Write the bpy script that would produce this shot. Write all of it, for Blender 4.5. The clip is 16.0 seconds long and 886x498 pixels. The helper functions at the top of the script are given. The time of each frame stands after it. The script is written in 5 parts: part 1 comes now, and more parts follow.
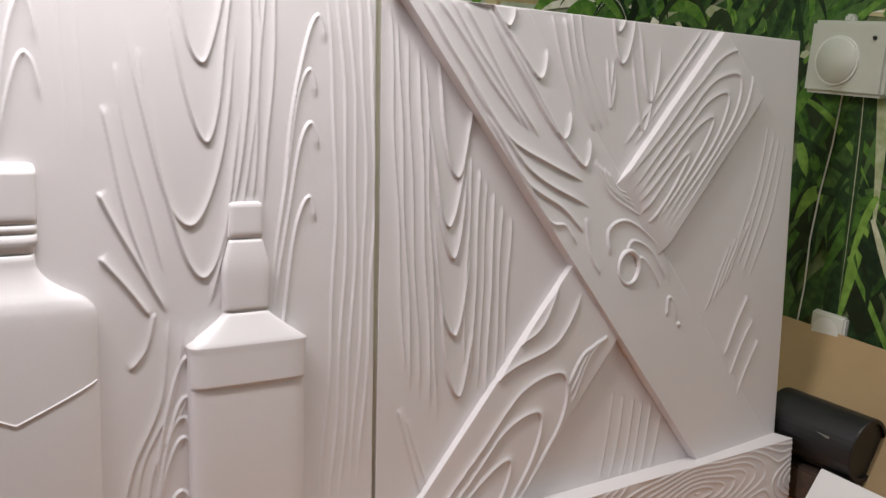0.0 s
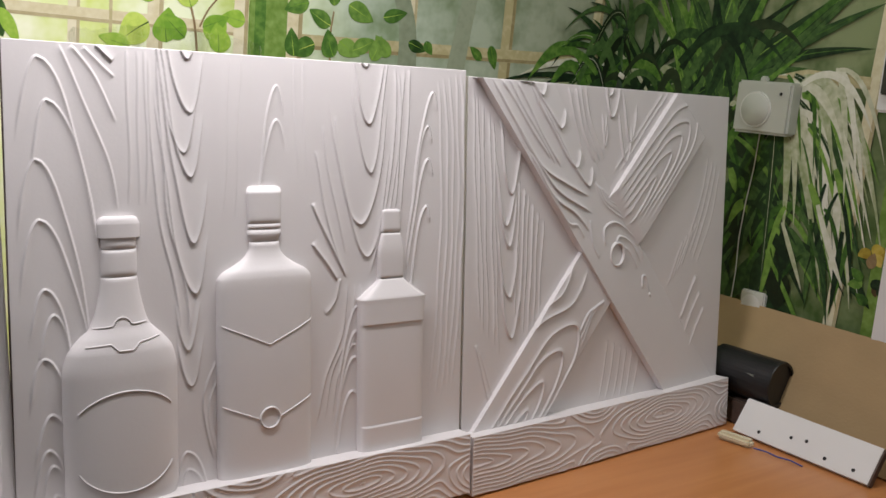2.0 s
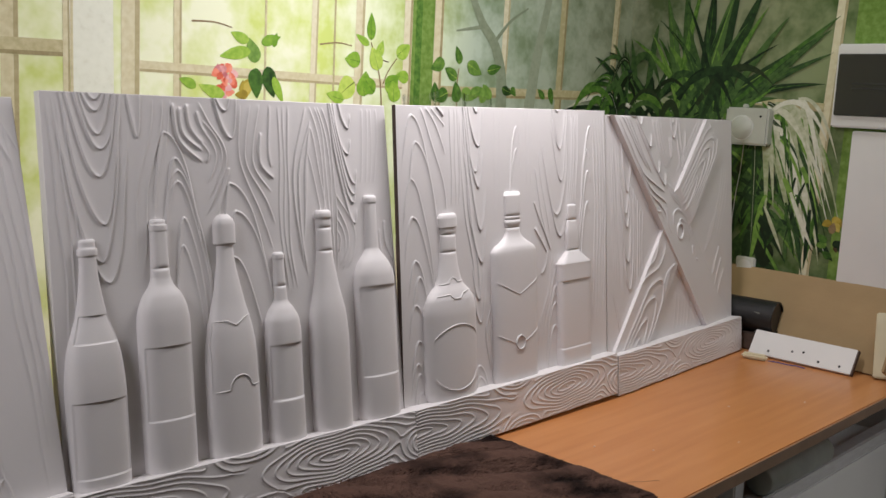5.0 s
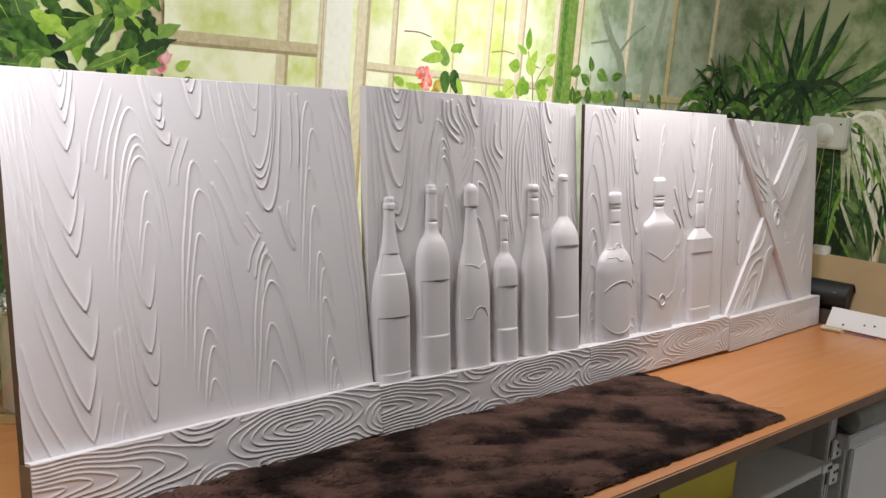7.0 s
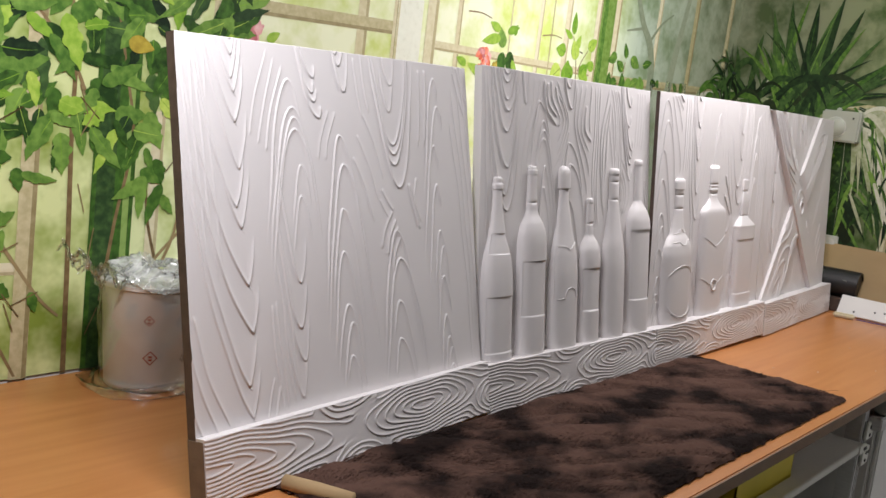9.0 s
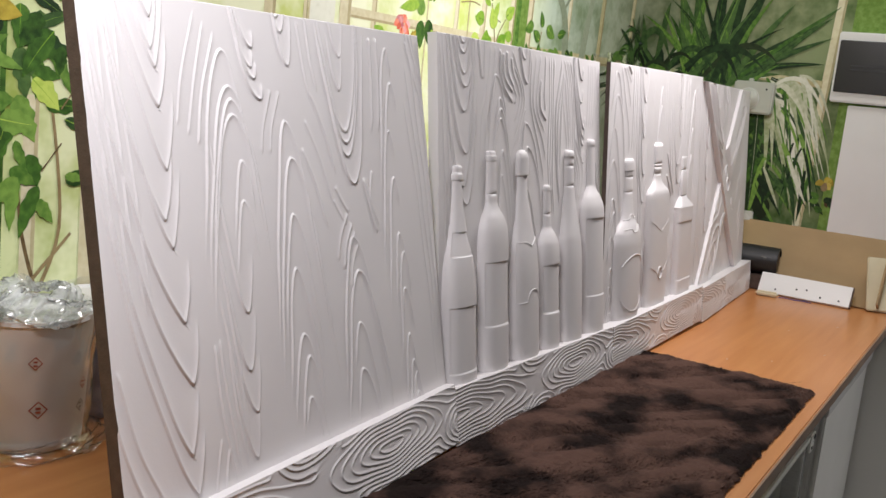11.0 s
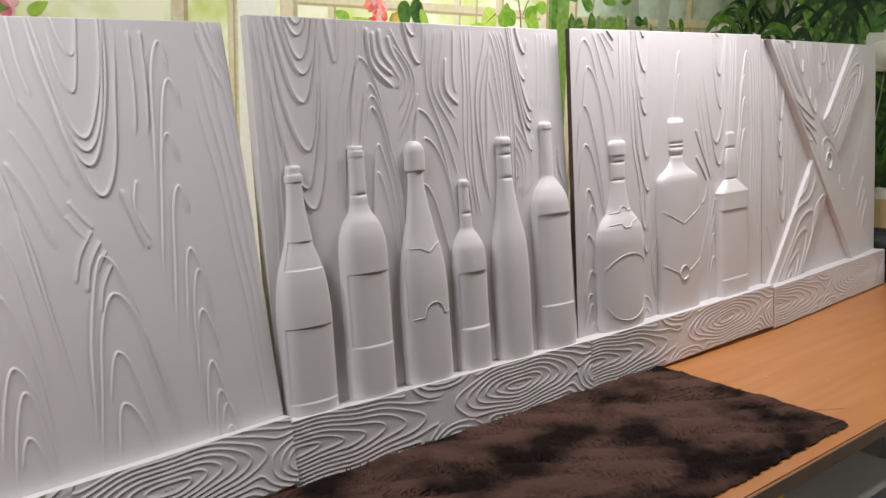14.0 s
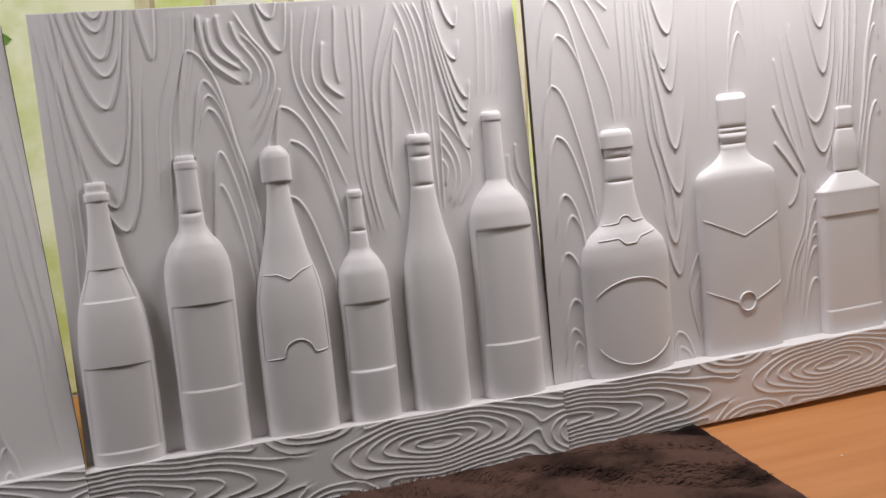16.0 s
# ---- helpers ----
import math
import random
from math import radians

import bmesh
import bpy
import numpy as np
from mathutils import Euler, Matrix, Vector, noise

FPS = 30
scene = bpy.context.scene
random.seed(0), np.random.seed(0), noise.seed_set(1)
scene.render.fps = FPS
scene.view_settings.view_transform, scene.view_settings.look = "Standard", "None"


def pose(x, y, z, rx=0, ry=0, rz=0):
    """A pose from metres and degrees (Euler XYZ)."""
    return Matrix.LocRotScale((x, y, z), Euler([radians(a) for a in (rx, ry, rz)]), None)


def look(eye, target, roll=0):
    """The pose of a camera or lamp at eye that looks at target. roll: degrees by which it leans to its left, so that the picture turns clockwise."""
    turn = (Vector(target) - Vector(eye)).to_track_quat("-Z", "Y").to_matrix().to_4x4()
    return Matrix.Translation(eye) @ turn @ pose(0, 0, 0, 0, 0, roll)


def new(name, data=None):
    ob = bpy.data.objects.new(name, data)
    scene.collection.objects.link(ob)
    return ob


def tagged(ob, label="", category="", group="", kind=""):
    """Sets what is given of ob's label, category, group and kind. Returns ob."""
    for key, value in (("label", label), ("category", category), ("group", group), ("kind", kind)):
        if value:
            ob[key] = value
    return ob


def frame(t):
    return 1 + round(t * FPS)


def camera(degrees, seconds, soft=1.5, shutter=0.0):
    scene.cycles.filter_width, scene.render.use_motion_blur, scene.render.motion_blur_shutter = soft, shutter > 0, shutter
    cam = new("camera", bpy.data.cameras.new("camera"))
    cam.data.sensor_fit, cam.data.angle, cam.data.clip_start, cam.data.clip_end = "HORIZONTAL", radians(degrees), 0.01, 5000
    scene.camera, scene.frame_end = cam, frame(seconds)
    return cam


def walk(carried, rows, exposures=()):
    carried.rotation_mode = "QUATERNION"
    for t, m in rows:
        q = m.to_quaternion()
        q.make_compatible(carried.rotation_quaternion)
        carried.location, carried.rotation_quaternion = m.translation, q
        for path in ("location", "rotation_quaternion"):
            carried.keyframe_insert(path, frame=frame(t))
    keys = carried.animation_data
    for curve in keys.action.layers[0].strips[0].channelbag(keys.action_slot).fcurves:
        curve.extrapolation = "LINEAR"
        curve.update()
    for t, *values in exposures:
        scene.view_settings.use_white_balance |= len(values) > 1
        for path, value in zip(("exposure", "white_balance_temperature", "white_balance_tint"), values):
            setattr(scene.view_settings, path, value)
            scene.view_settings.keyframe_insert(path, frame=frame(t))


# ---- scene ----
cam = camera(49.6, 16.0)
PATH = [
    (0, (-1.031, -0.71, 0.55), (0.046, 0.926, 0.144), 4.6),
    (0.5, (-1.153, -0.776, 0.562), (-0.036, 0.837, 0.176), 4.0),
    (1, (-1.292, -0.857, 0.575), (-0.112, 0.713, 0.197), 4.4),
    (1.5, (-1.371, -0.924, 0.59), (-0.172, 0.635, 0.227), 4.7),
    (2, (-1.438, -1.02, 0.597), (-0.26, 0.555, 0.238), 4.7),
    (2.5, (-1.549, -1.125, 0.619), (-0.403, 0.479, 0.279), 4.6),
    (3, (-1.702, -1.136, 0.605), (-0.468, 0.407, 0.293), 4.0),
    (3.5, (-1.915, -1.088, 0.607), (-0.573, 0.364, 0.31), 4.4),
    (3.7, (-1.976, -1.09, 0.61), (-0.613, 0.343, 0.312), 4.7),
    (5.8, (-2.559, -1.122, 0.589), (-1.102, 0.215, 0.292), 2.4),
    (6, (-2.632, -1.115, 0.586), (-1.167, 0.215, 0.293), 3.0),
    (6.5, (-2.777, -1.123, 0.58), (-1.323, 0.219, 0.293), 4.2),
    (7, (-2.866, -1.169, 0.574), (-1.449, 0.211, 0.275), 4.7),
    (7.5, (-2.968, -1.21, 0.577), (-1.559, 0.178, 0.28), 4.9),
    (8, (-3.065, -1.121, 0.568), (-1.617, 0.226, 0.268), 4.8),
    (8.5, (-3.118, -1.021, 0.55), (-1.612, 0.262, 0.26), 5.5),
    (9, (-3.09, -0.938, 0.539), (-1.565, 0.316, 0.22), 6.7),
    (9.5, (-2.998, -0.823, 0.522), (-1.444, 0.387, 0.174), 7.3),
    (10, (-2.97, -0.705, 0.521), (-1.343, 0.408, 0.185), 7.9),
    (10.2, (-2.971, -0.65, 0.524), (-1.286, 0.374, 0.192), 6.7),
    (12.3, (-2.908, -0.673, 0.512), (-1.223, 0.35, 0.172), 4.8),
    (12.5, (-2.873, -0.746, 0.539), (-1.229, 0.339, 0.194), 5.2),
    (13, (-2.792, -0.88, 0.552), (-1.252, 0.337, 0.167), 4.6),
    (13.5, (-2.641, -0.933, 0.551), (-1.192, 0.383, 0.139), 3.2),
    (14, (-2.44, -0.972, 0.552), (-1.106, 0.463, 0.153), 1.3),
    (14.5, (-2.261, -1.086, 0.561), (-1.149, 0.522, 0.138), 0.1),
    (15, (-2.08, -1.236, 0.57), (-1.194, 0.505, 0.136), -1.3),
    (15.5, (-1.896, -1.178, 0.539), (-1.097, 0.6, 0.09), -1.0),
    (16, (-1.707, -1.08, 0.557), (-1.108, 0.773, 0.103), -3.3),
]
walk(cam, [(t, look(eye, target, roll)) for t, eye, target, roll in PATH],
     [(0.0, -0.10), (0.5, -0.06), (1.0, -0.34), (2.0, -0.36), (3.0, -0.40), (3.5, -0.50), (6.0, -0.12), (7.0, 0.0), (9.5, 0.0), (12.5, 0.02), (13.5, -0.07), (14.5, -0.11), (15.5, -0.22), (16.0, -0.18)])

# ---- world and lights ----
world = bpy.data.worlds.new("world")
scene.world = world
world.use_nodes = True
world.node_tree.nodes["Background"].inputs[0].default_value = (0.9, 0.95, 1.0, 1)
world.node_tree.nodes["Background"].inputs[1].default_value = 0.10


def area_light(name, at, to, sx, sy, watts, color):
    d = bpy.data.lights.new(name, "AREA")
    d.shape, d.size, d.size_y, d.energy, d.color = "RECTANGLE", sx, sy, watts, color
    ob = new(name, d)
    ob.matrix_world = look(at, to)
    return ob


area_light("left_lamp", (-2.62, -0.21, 1.08), (-2.50, 0.16, 0.25), 0.5, 0.08, 11.5, (0.98, 0.96, 1.0))
area_light("table_lamp", (-1.00, -0.11, 1.05), (-1.00, 0.22, 0.30), 0.6, 0.06, 8.6, (1.0, 0.95, 0.97))
# Unseen light added overhead to brighten the table's right end.
area_light("table_end_fill_light", (-0.20, -0.42, 1.68), (-0.20, -0.40, 0.0), 0.25, 0.9, 8.5, (1.0, 0.98, 0.97))
# Added fill with no seen source, narrowed and aimed at the cabinet below.
room = area_light("under_table_fill_light", (-0.05, -2.3, 1.30), (-0.15, -0.35, -0.45), 0.9, 0.25, 1.6, (0.98, 0.98, 1.0))
room.data.spread = radians(70)


# ---- materials ----
def material(name, color, rough=0.5, metal=0.0, vary=0.12, scale=12.0, bump=0.0, bump_scale=90.0, stretch=(1, 1, 1), dark=None, spec=None):
    """A surface with colour variation at two scales and fine relief."""
    m = bpy.data.materials.new(name)
    m.use_nodes = True
    nt = m.node_tree
    b = nt.nodes["Principled BSDF"]
    b.inputs["Roughness"].default_value = rough
    b.inputs["Metallic"].default_value = metal
    if spec is not None:
        b.inputs["Specular IOR Level"].default_value = spec
    tc = nt.nodes.new("ShaderNodeTexCoord")
    mp = nt.nodes.new("ShaderNodeMapping")
    mp.inputs["Scale"].default_value = stretch
    nt.links.new(tc.outputs["Object"], mp.inputs["Vector"])
    n1 = nt.nodes.new("ShaderNodeTexNoise")
    n1.inputs["Scale"].default_value = scale
    n1.inputs["Detail"].default_value = 6
    nt.links.new(mp.outputs["Vector"], n1.inputs["Vector"])
    ramp = nt.nodes.new("ShaderNodeValToRGB")
    lo = dark or tuple(c * (1 - vary) for c in color)
    ramp.color_ramp.elements[0].color = (*lo, 1)
    ramp.color_ramp.elements[1].color = (*color, 1)
    ramp.color_ramp.elements[0].position, ramp.color_ramp.elements[1].position = 0.3, 0.7
    nt.links.new(n1.outputs["Fac"], ramp.inputs["Fac"])
    nt.links.new(ramp.outputs["Color"], b.inputs["Base Color"])
    if bump:
        n2 = nt.nodes.new("ShaderNodeTexNoise")
        n2.inputs["Scale"].default_value = bump_scale
        n2.inputs["Detail"].default_value = 4
        nt.links.new(mp.outputs["Vector"], n2.inputs["Vector"])
        bp = nt.nodes.new("ShaderNodeBump")
        bp.inputs["Strength"].default_value = bump
        bp.inputs["Distance"].default_value = 0.002
        nt.links.new(n2.outputs["Fac"], bp.inputs["Height"])
        nt.links.new(bp.outputs["Normal"], b.inputs["Normal"])
    return m


def print_material(name, colors, rough=0.55):
    """Printed ink whose tone differs from shape to shape."""
    m = bpy.data.materials.new(name)
    m.use_nodes = True
    nt = m.node_tree
    b = nt.nodes["Principled BSDF"]
    b.inputs["Roughness"].default_value = rough
    b.inputs["Specular IOR Level"].default_value = 0.25
    g = nt.nodes.new("ShaderNodeNewGeometry")
    tc = nt.nodes.new("ShaderNodeTexCoord")
    n = nt.nodes.new("ShaderNodeTexNoise")
    n.inputs["Scale"].default_value = 75
    n.inputs["Detail"].default_value = 5
    nt.links.new(tc.outputs["Object"], n.inputs["Vector"])
    add = nt.nodes.new("ShaderNodeMath")
    add.operation = "MULTIPLY_ADD"
    add.inputs[1].default_value = 1.15
    nt.links.new(n.outputs["Fac"], add.inputs[0])
    sub = nt.nodes.new("ShaderNodeMath")
    sub.operation = "SUBTRACT"
    sub.inputs[1].default_value = 0.57
    nt.links.new(g.outputs["Random Per Island"], sub.inputs[0])
    nt.links.new(sub.outputs[0], add.inputs[2])
    ramp = nt.nodes.new("ShaderNodeValToRGB")
    for k, c in enumerate(colors):
        e = ramp.color_ramp.elements[k] if k < 2 else ramp.color_ramp.elements.new(1.0)
        e.color = (*c, 1)
    for k, e in enumerate(ramp.color_ramp.elements):
        e.position = k / (len(colors) - 1)
    nt.links.new(add.outputs[0], ramp.inputs["Fac"])
    nt.links.new(ramp.outputs["Color"], b.inputs["Base Color"])
    return m


PLASTER = material("white_primer", (0.72, 0.69, 0.695), 0.5, vary=0.05, scale=7, bump=0.05, bump_scale=260)
EDGE = material("dark_board_edge", (0.10, 0.065, 0.05), 0.7, vary=0.35, scale=60, bump=0.3, bump_scale=300)
RAW = material("raw_brown_board", (0.20, 0.145, 0.105), 0.75, vary=0.25, scale=50, bump=0.25, bump_scale=250)
LAMINATE = material("orange_brown_laminate", (0.56, 0.242, 0.088), 0.32, scale=5, stretch=(0.6, 9, 9), dark=(0.48, 0.190, 0.062), bump=0.03, bump_scale=200)
EDGING = material("worn_edge_strip", (0.24, 0.14, 0.08), 0.5, vary=0.25, scale=20)
WALLPAINT = material("white_wall_paint", (0.74, 0.73, 0.71), 0.8, vary=0.06, scale=3, bump=0.1, bump_scale=120)
# Grey chosen to cut the light bounced by walls out of view.
LOWBOUNCE = material("low_bounce_wall", (0.30, 0.29, 0.28), 0.8, vary=0.08, scale=3, bump=0.1, bump_scale=120)
# Floor colour is invented: pale so that it bounces light under the table.
FLOORING = material("pale_bounce_floor", (0.62, 0.60, 0.57), 0.6, vary=0.2, scale=4, bump=0.1)
WHITE = material("white_lacquer", (0.78, 0.78, 0.77), 0.35, vary=0.05, scale=8)
PLASTIC = material("white_plastic", (0.66, 0.67, 0.63), 0.4, vary=0.05, scale=15)
BLACK = material("black_plastic", (0.012, 0.012, 0.013), 0.42, vary=0.3, scale=25, bump=0.05)
SCREEN = material("dark_glass", (0.02, 0.018, 0.018), 0.25, vary=0.2, scale=5)
CARD = material("brown_cardboard", (0.40, 0.28, 0.145), 0.85, vary=0.12, scale=9, stretch=(1, 1, 1.5), bump=0.15, bump_scale=160)
STEEL = material("brushed_aluminium", (0.62, 0.62, 0.63), 0.45, metal=0.35, vary=0.15, scale=30, stretch=(1, 1, 8))
FUR = material("brown_fur", (0.092, 0.051, 0.039), 0.9, scale=8.0, stretch=(1, 1.25, 1), dark=(0.011, 0.006, 0.005), bump=0.8, bump_scale=140, spec=0.1)
FUR.node_tree.nodes["Color Ramp"].color_ramp.elements[0].position = 0.40
FUR.node_tree.nodes["Color Ramp"].color_ramp.elements[1].position = 0.57
YELLOW = material("yellow_plastic", (0.75, 0.62, 0.03), 0.45, vary=0.1)
# Thermostat plastic, a darker off-white than white_plastic.
DARKWHITE = material("darker_white_plastic", (0.52, 0.54, 0.48), 0.45, vary=0.08, scale=15)
GREYPIPE = material("grey_green_plastic", (0.24, 0.25, 0.22), 0.4, vary=0.2, scale=20)
CREAM = material("pale_cream_wood", (0.72, 0.66, 0.47), 0.6, vary=0.1, scale=20)


# ---- building helpers ----
def part(name, bm, mat, parent=None, label="", smooth=False):
    """Links a bmesh as one mesh object, under its thing where one is given."""
    me = bpy.data.meshes.new(name)
    bm.to_mesh(me)
    bm.free()
    return linked(name, me, mat, parent, label, smooth)


def linked(name, me, mat, parent=None, label="", smooth=False):
    for m in mat if isinstance(mat, (list, tuple)) else [mat]:
        me.materials.append(m)
    if smooth:
        me.polygons.foreach_set("use_smooth", [True] * len(me.polygons))
    ob = new(name, me)
    if parent:
        ob.parent = parent
    if label:
        ob["label"] = label
    return ob


def thing(name, m, label, category, group="", kind=""):
    e = new(name)
    e.matrix_world = m
    e.empty_display_size = 0.05
    return tagged(e, label, category, group, kind)


def box(bm, x0, x1, y0, y1, z0, z1, bevel=0.0, m=None):
    """Adds a box with softened edges to bm."""
    r = bmesh.ops.create_cube(bm, size=1)["verts"]
    for v in r:
        v.co = Vector((x0 + (v.co.x + 0.5) * (x1 - x0), y0 + (v.co.y + 0.5) * (y1 - y0), z0 + (v.co.z + 0.5) * (z1 - z0)))
    if bevel:
        es = list({e for v in r for e in v.link_edges})
        r = list({v for f in bmesh.ops.bevel(bm, geom=es, offset=bevel, segments=2, affect="EDGES")["faces"] for v in f.verts} | {v for v in r if v.is_valid})
    if m:
        for v in r:
            v.co = m @ v.co
    return bm


def boxed(*a, **k):
    return box(bmesh.new(), *a, **k)


def lathe(profile, steps=32, m=None, bm=None):
    """Turns (radius, height) pairs round z."""
    bm = bm or bmesh.new()
    rings = []
    for r, z in profile:
        rings.append([bm.verts.new((r * math.cos(a), r * math.sin(a), z)) for a in (2 * math.pi * k / steps for k in range(steps))])
    for a, b in zip(rings, rings[1:]):
        for k in range(steps):
            bm.faces.new((a[k], a[(k + 1) % steps], b[(k + 1) % steps], b[k]))
    if m:
        for ring in rings:
            for v in ring:
                v.co = m @ v.co
    return bm


def grid_mesh(name, P, back=None):
    """A mesh from an array of points (rows, columns, 3); back: points of the rim, moved back, to close it as a slab."""
    nr, nc = P.shape[:2]
    verts = P.reshape(-1, 3)
    i = np.arange(nr * nc).reshape(nr, nc)
    quads = np.stack([i[:-1, :-1], i[:-1, 1:], i[1:, 1:], i[1:, :-1]], -1).reshape(-1, 4)
    nfront = len(quads)
    if back is not None:
        rim = np.concatenate([i[0, :-1], i[:-1, -1], i[-1, :0:-1], i[:0:-1, 0]])
        moved = verts[rim].copy()
        moved[:, 1] = back
        j = np.arange(len(rim)) + len(verts)
        verts = np.concatenate([verts, moved])
        side = np.stack([np.roll(rim, -1), rim, j, np.roll(j, -1)], -1)
        quads = np.concatenate([quads, side])
    me = bpy.data.meshes.new(name)
    faces = quads.tolist()
    if back is not None:
        faces.append(j[::-1].tolist())
    me.from_pydata(verts.tolist(), [], faces)
    me.update()
    mi = np.zeros(len(faces), dtype=np.int32)
    mi[nfront:] = 1
    sm = np.zeros(len(faces), dtype=bool)
    sm[:nfront] = True
    me.polygons.foreach_set("use_smooth", sm)
    if back is not None:
        me.polygons.foreach_set("material_index", mi)
    return me


# ---- room ----
WALL_Y, WALL_X = 0.533, 0.183
tagged(part("wall_north", boxed(-4.2, 0.45, WALL_Y + 0.002, WALL_Y + 0.12, -0.75, 1.75), WALLPAINT), "white painted wall behind the work table", "wall", kind="structure")
tagged(part("wall_east", boxed(WALL_X + 0.002, WALL_X + 0.12, -2.8, WALL_Y + 0.002, -0.75, 1.75), WALLPAINT), "white painted side wall with a photo mural", "wall", kind="structure")
# Unseen walls added to close the room, darkened against bounce.
tagged(part("wall_south", boxed(-4.2, 0.3, -2.92, -2.8, -0.75, 1.75), LOWBOUNCE), "unseen closing wall, grey to cut bounced light", "wall", kind="structure")
tagged(part("wall_west", boxed(-4.32, -4.2, -2.92, 0.65, -0.75, 1.75), LOWBOUNCE), "unseen closing wall, grey to cut bounced light", "wall", kind="structure")
tagged(part("floor", boxed(-4.32, 0.45, -2.92, 0.65, -0.85, -0.75), FLOORING), "hard floor, pale to bounce light under the table", "floor", kind="structure")
tagged(part("ceiling", boxed(-4.32, 0.45, -2.92, 0.65, 1.75, 1.85), WALLPAINT), "plain white ceiling", "ceiling", kind="structure")


# ---- carved panels ----
def smooth01(x, a, b):
    t = np.clip((x - a) / (b - a), 0, 1)
    return t * t * (3 - 2 * t)


class Carving:
    """A height field over a board, u to the right and v up, in metres, carved with wood-grain ledges."""

    def __init__(self, u0, u1, v0, v1, step, seed):
        self.u = np.linspace(u0, u1, int(round((u1 - u0) / step)) + 1)
        self.v = np.linspace(v0, v1, int(round((v1 - v0) / step)) + 1)
        self.U, self.V = np.meshgrid(self.u, self.v)
        r = np.random.RandomState(seed)
        self.r = r
        p = r.uniform(0, 6.28, 8)
        U, V = self.U, self.V
        self.h = 0.0006 * np.sin(U * 18 + p[4]) * np.sin(V * 13 + p[5])
        self.top = np.zeros_like(U)
        self.hand = 1

    def ledge(self, d, amp, fade=1.0, depth=0.0036):
        self.top = np.maximum(self.top, 1.12 * amp * fade * smooth01(d, -0.0005, 0.0009) * np.exp(-np.maximum(d, 0) / depth))

    def cut(self, pts, amp=0.0024, side=1, depth=0.0032, ends=(0.10, 0.16), smooth=True):
        """A ledge along a line of places, proud on its left (side 1) or right, fading at its ends."""
        line = pts
        if smooth:
            q = [pts[0], *pts, pts[-1]]
            line = []
            for k in range(len(pts) - 1):
                a, b, c, e = (np.array(v) for v in q[k : k + 4])
                for t in np.arange(0, 1, 0.125):
                    line.append(0.5 * (2 * b + (c - a) * t + (2 * a - 5 * b + 4 * c - e) * t * t + (3 * b - a - 3 * c + e) * t**3))
            line.append(np.array(pts[-1]))
        p = self.r.uniform(0, 6.28, 2)
        line = [(a + 0.0011 * math.sin(41 * b + p[0]), b + 0.0008 * math.sin(57 * a + p[1])) for a, b in line]
        best = np.full(self.U.shape, 9.0)
        sign, along = np.zeros(self.U.shape), np.zeros(self.U.shape)
        n, m = len(line) - 1, 0.014
        for k, ((a, b), (c, e)) in enumerate(zip(line, line[1:])):
            i0, i1 = np.searchsorted(self.u, (min(a, c) - m, max(a, c) + m))
            j0, j1 = np.searchsorted(self.v, (min(b, e) - m, max(b, e) + m))
            if i0 >= i1 or j0 >= j1:
                continue
            w = (slice(j0, j1), slice(i0, i1))
            X, Y = self.U[w] - a, self.V[w] - b
            t = np.clip((X * (c - a) + Y * (e - b)) / ((c - a) ** 2 + (e - b) ** 2 + 1e-12), 0, 1)
            dx, dy = X - t * (c - a), Y - t * (e - b)
            dist = np.hypot(dx, dy)
            take = dist < best[w]
            best[w] = np.where(take, dist, best[w])
            sign[w] = np.where(take, np.sign((c - a) * dy - (e - b) * dx), sign[w])
            along[w] = np.where(take, (k + t) / n, along[w])
        fade = smooth01(along, 0.0, ends[0]) * (1 - smooth01(along, 1 - ends[1], 1.0))
        self.ledge(np.where(sign * side * self.hand > 0, best, -best), amp, fade, depth)

    def nest(self, way, left, right, tips, amp=0.0026, bend=0.56):
        """Nested curves, each round its own tip, opening down (way 1) or up (way -1). left, right: how wide and how long each leg is; bend: the less, the rounder the tip."""
        for u, v in tips:
            k = self.r.uniform(0.88, 1.12)

            def leg(w, length, sgn):
                return [(u + sgn * k * w * (1 - math.exp(-((x / (0.55 * length)) ** bend))) * 1.12 + sgn * 0.07 * x, v - way * x) for x in (length * (j / 16) ** 1.6 for j in range(1, 17))]

            line = leg(left[0], left[1] * 1.35, -1)[::-1] + [(u, v)] + leg(right[0], right[1] * 1.35, 1)
            self.cut(line, amp, -way, smooth=False, ends=(0.16, 0.16))

    def flow(self, pts, n, du, dv=0.0, amp=0.0017, side=1):
        """n lines side by side, each du and dv from the last."""
        for k in range(n):
            o = self.r.uniform(-0.0015, 0.0015)
            self.cut([(a + du * k + o, b + dv * k) for a, b in pts], amp * self.r.uniform(0.75, 1.2), side, 0.0028)

    def contours(self, g, n, amp):
        """Ledges along the level lines of a field g."""
        q = g * n
        gv, gu = np.gradient(q, self.v, self.u)
        slope = np.maximum(np.hypot(gu, gv), 6.0)
        fr = q - np.floor(q)
        self.h += amp * (np.exp(-fr / slope / 0.0019) * smooth01(fr / slope, 0, 0.0012)) * smooth01(slope, 6.0, 20.0)

    def mesh(self, name, thick, narrow=0.0):
        """narrow: how much less wide the board is at its upper edge."""
        P = np.stack([self.U * (1 - narrow * (self.V - self.v[0]) / (self.v[-1] - self.v[0])), -self.h - self.top, self.V], -1)
        return grid_mesh(name, P, back=thick)


PROUD = 0.027


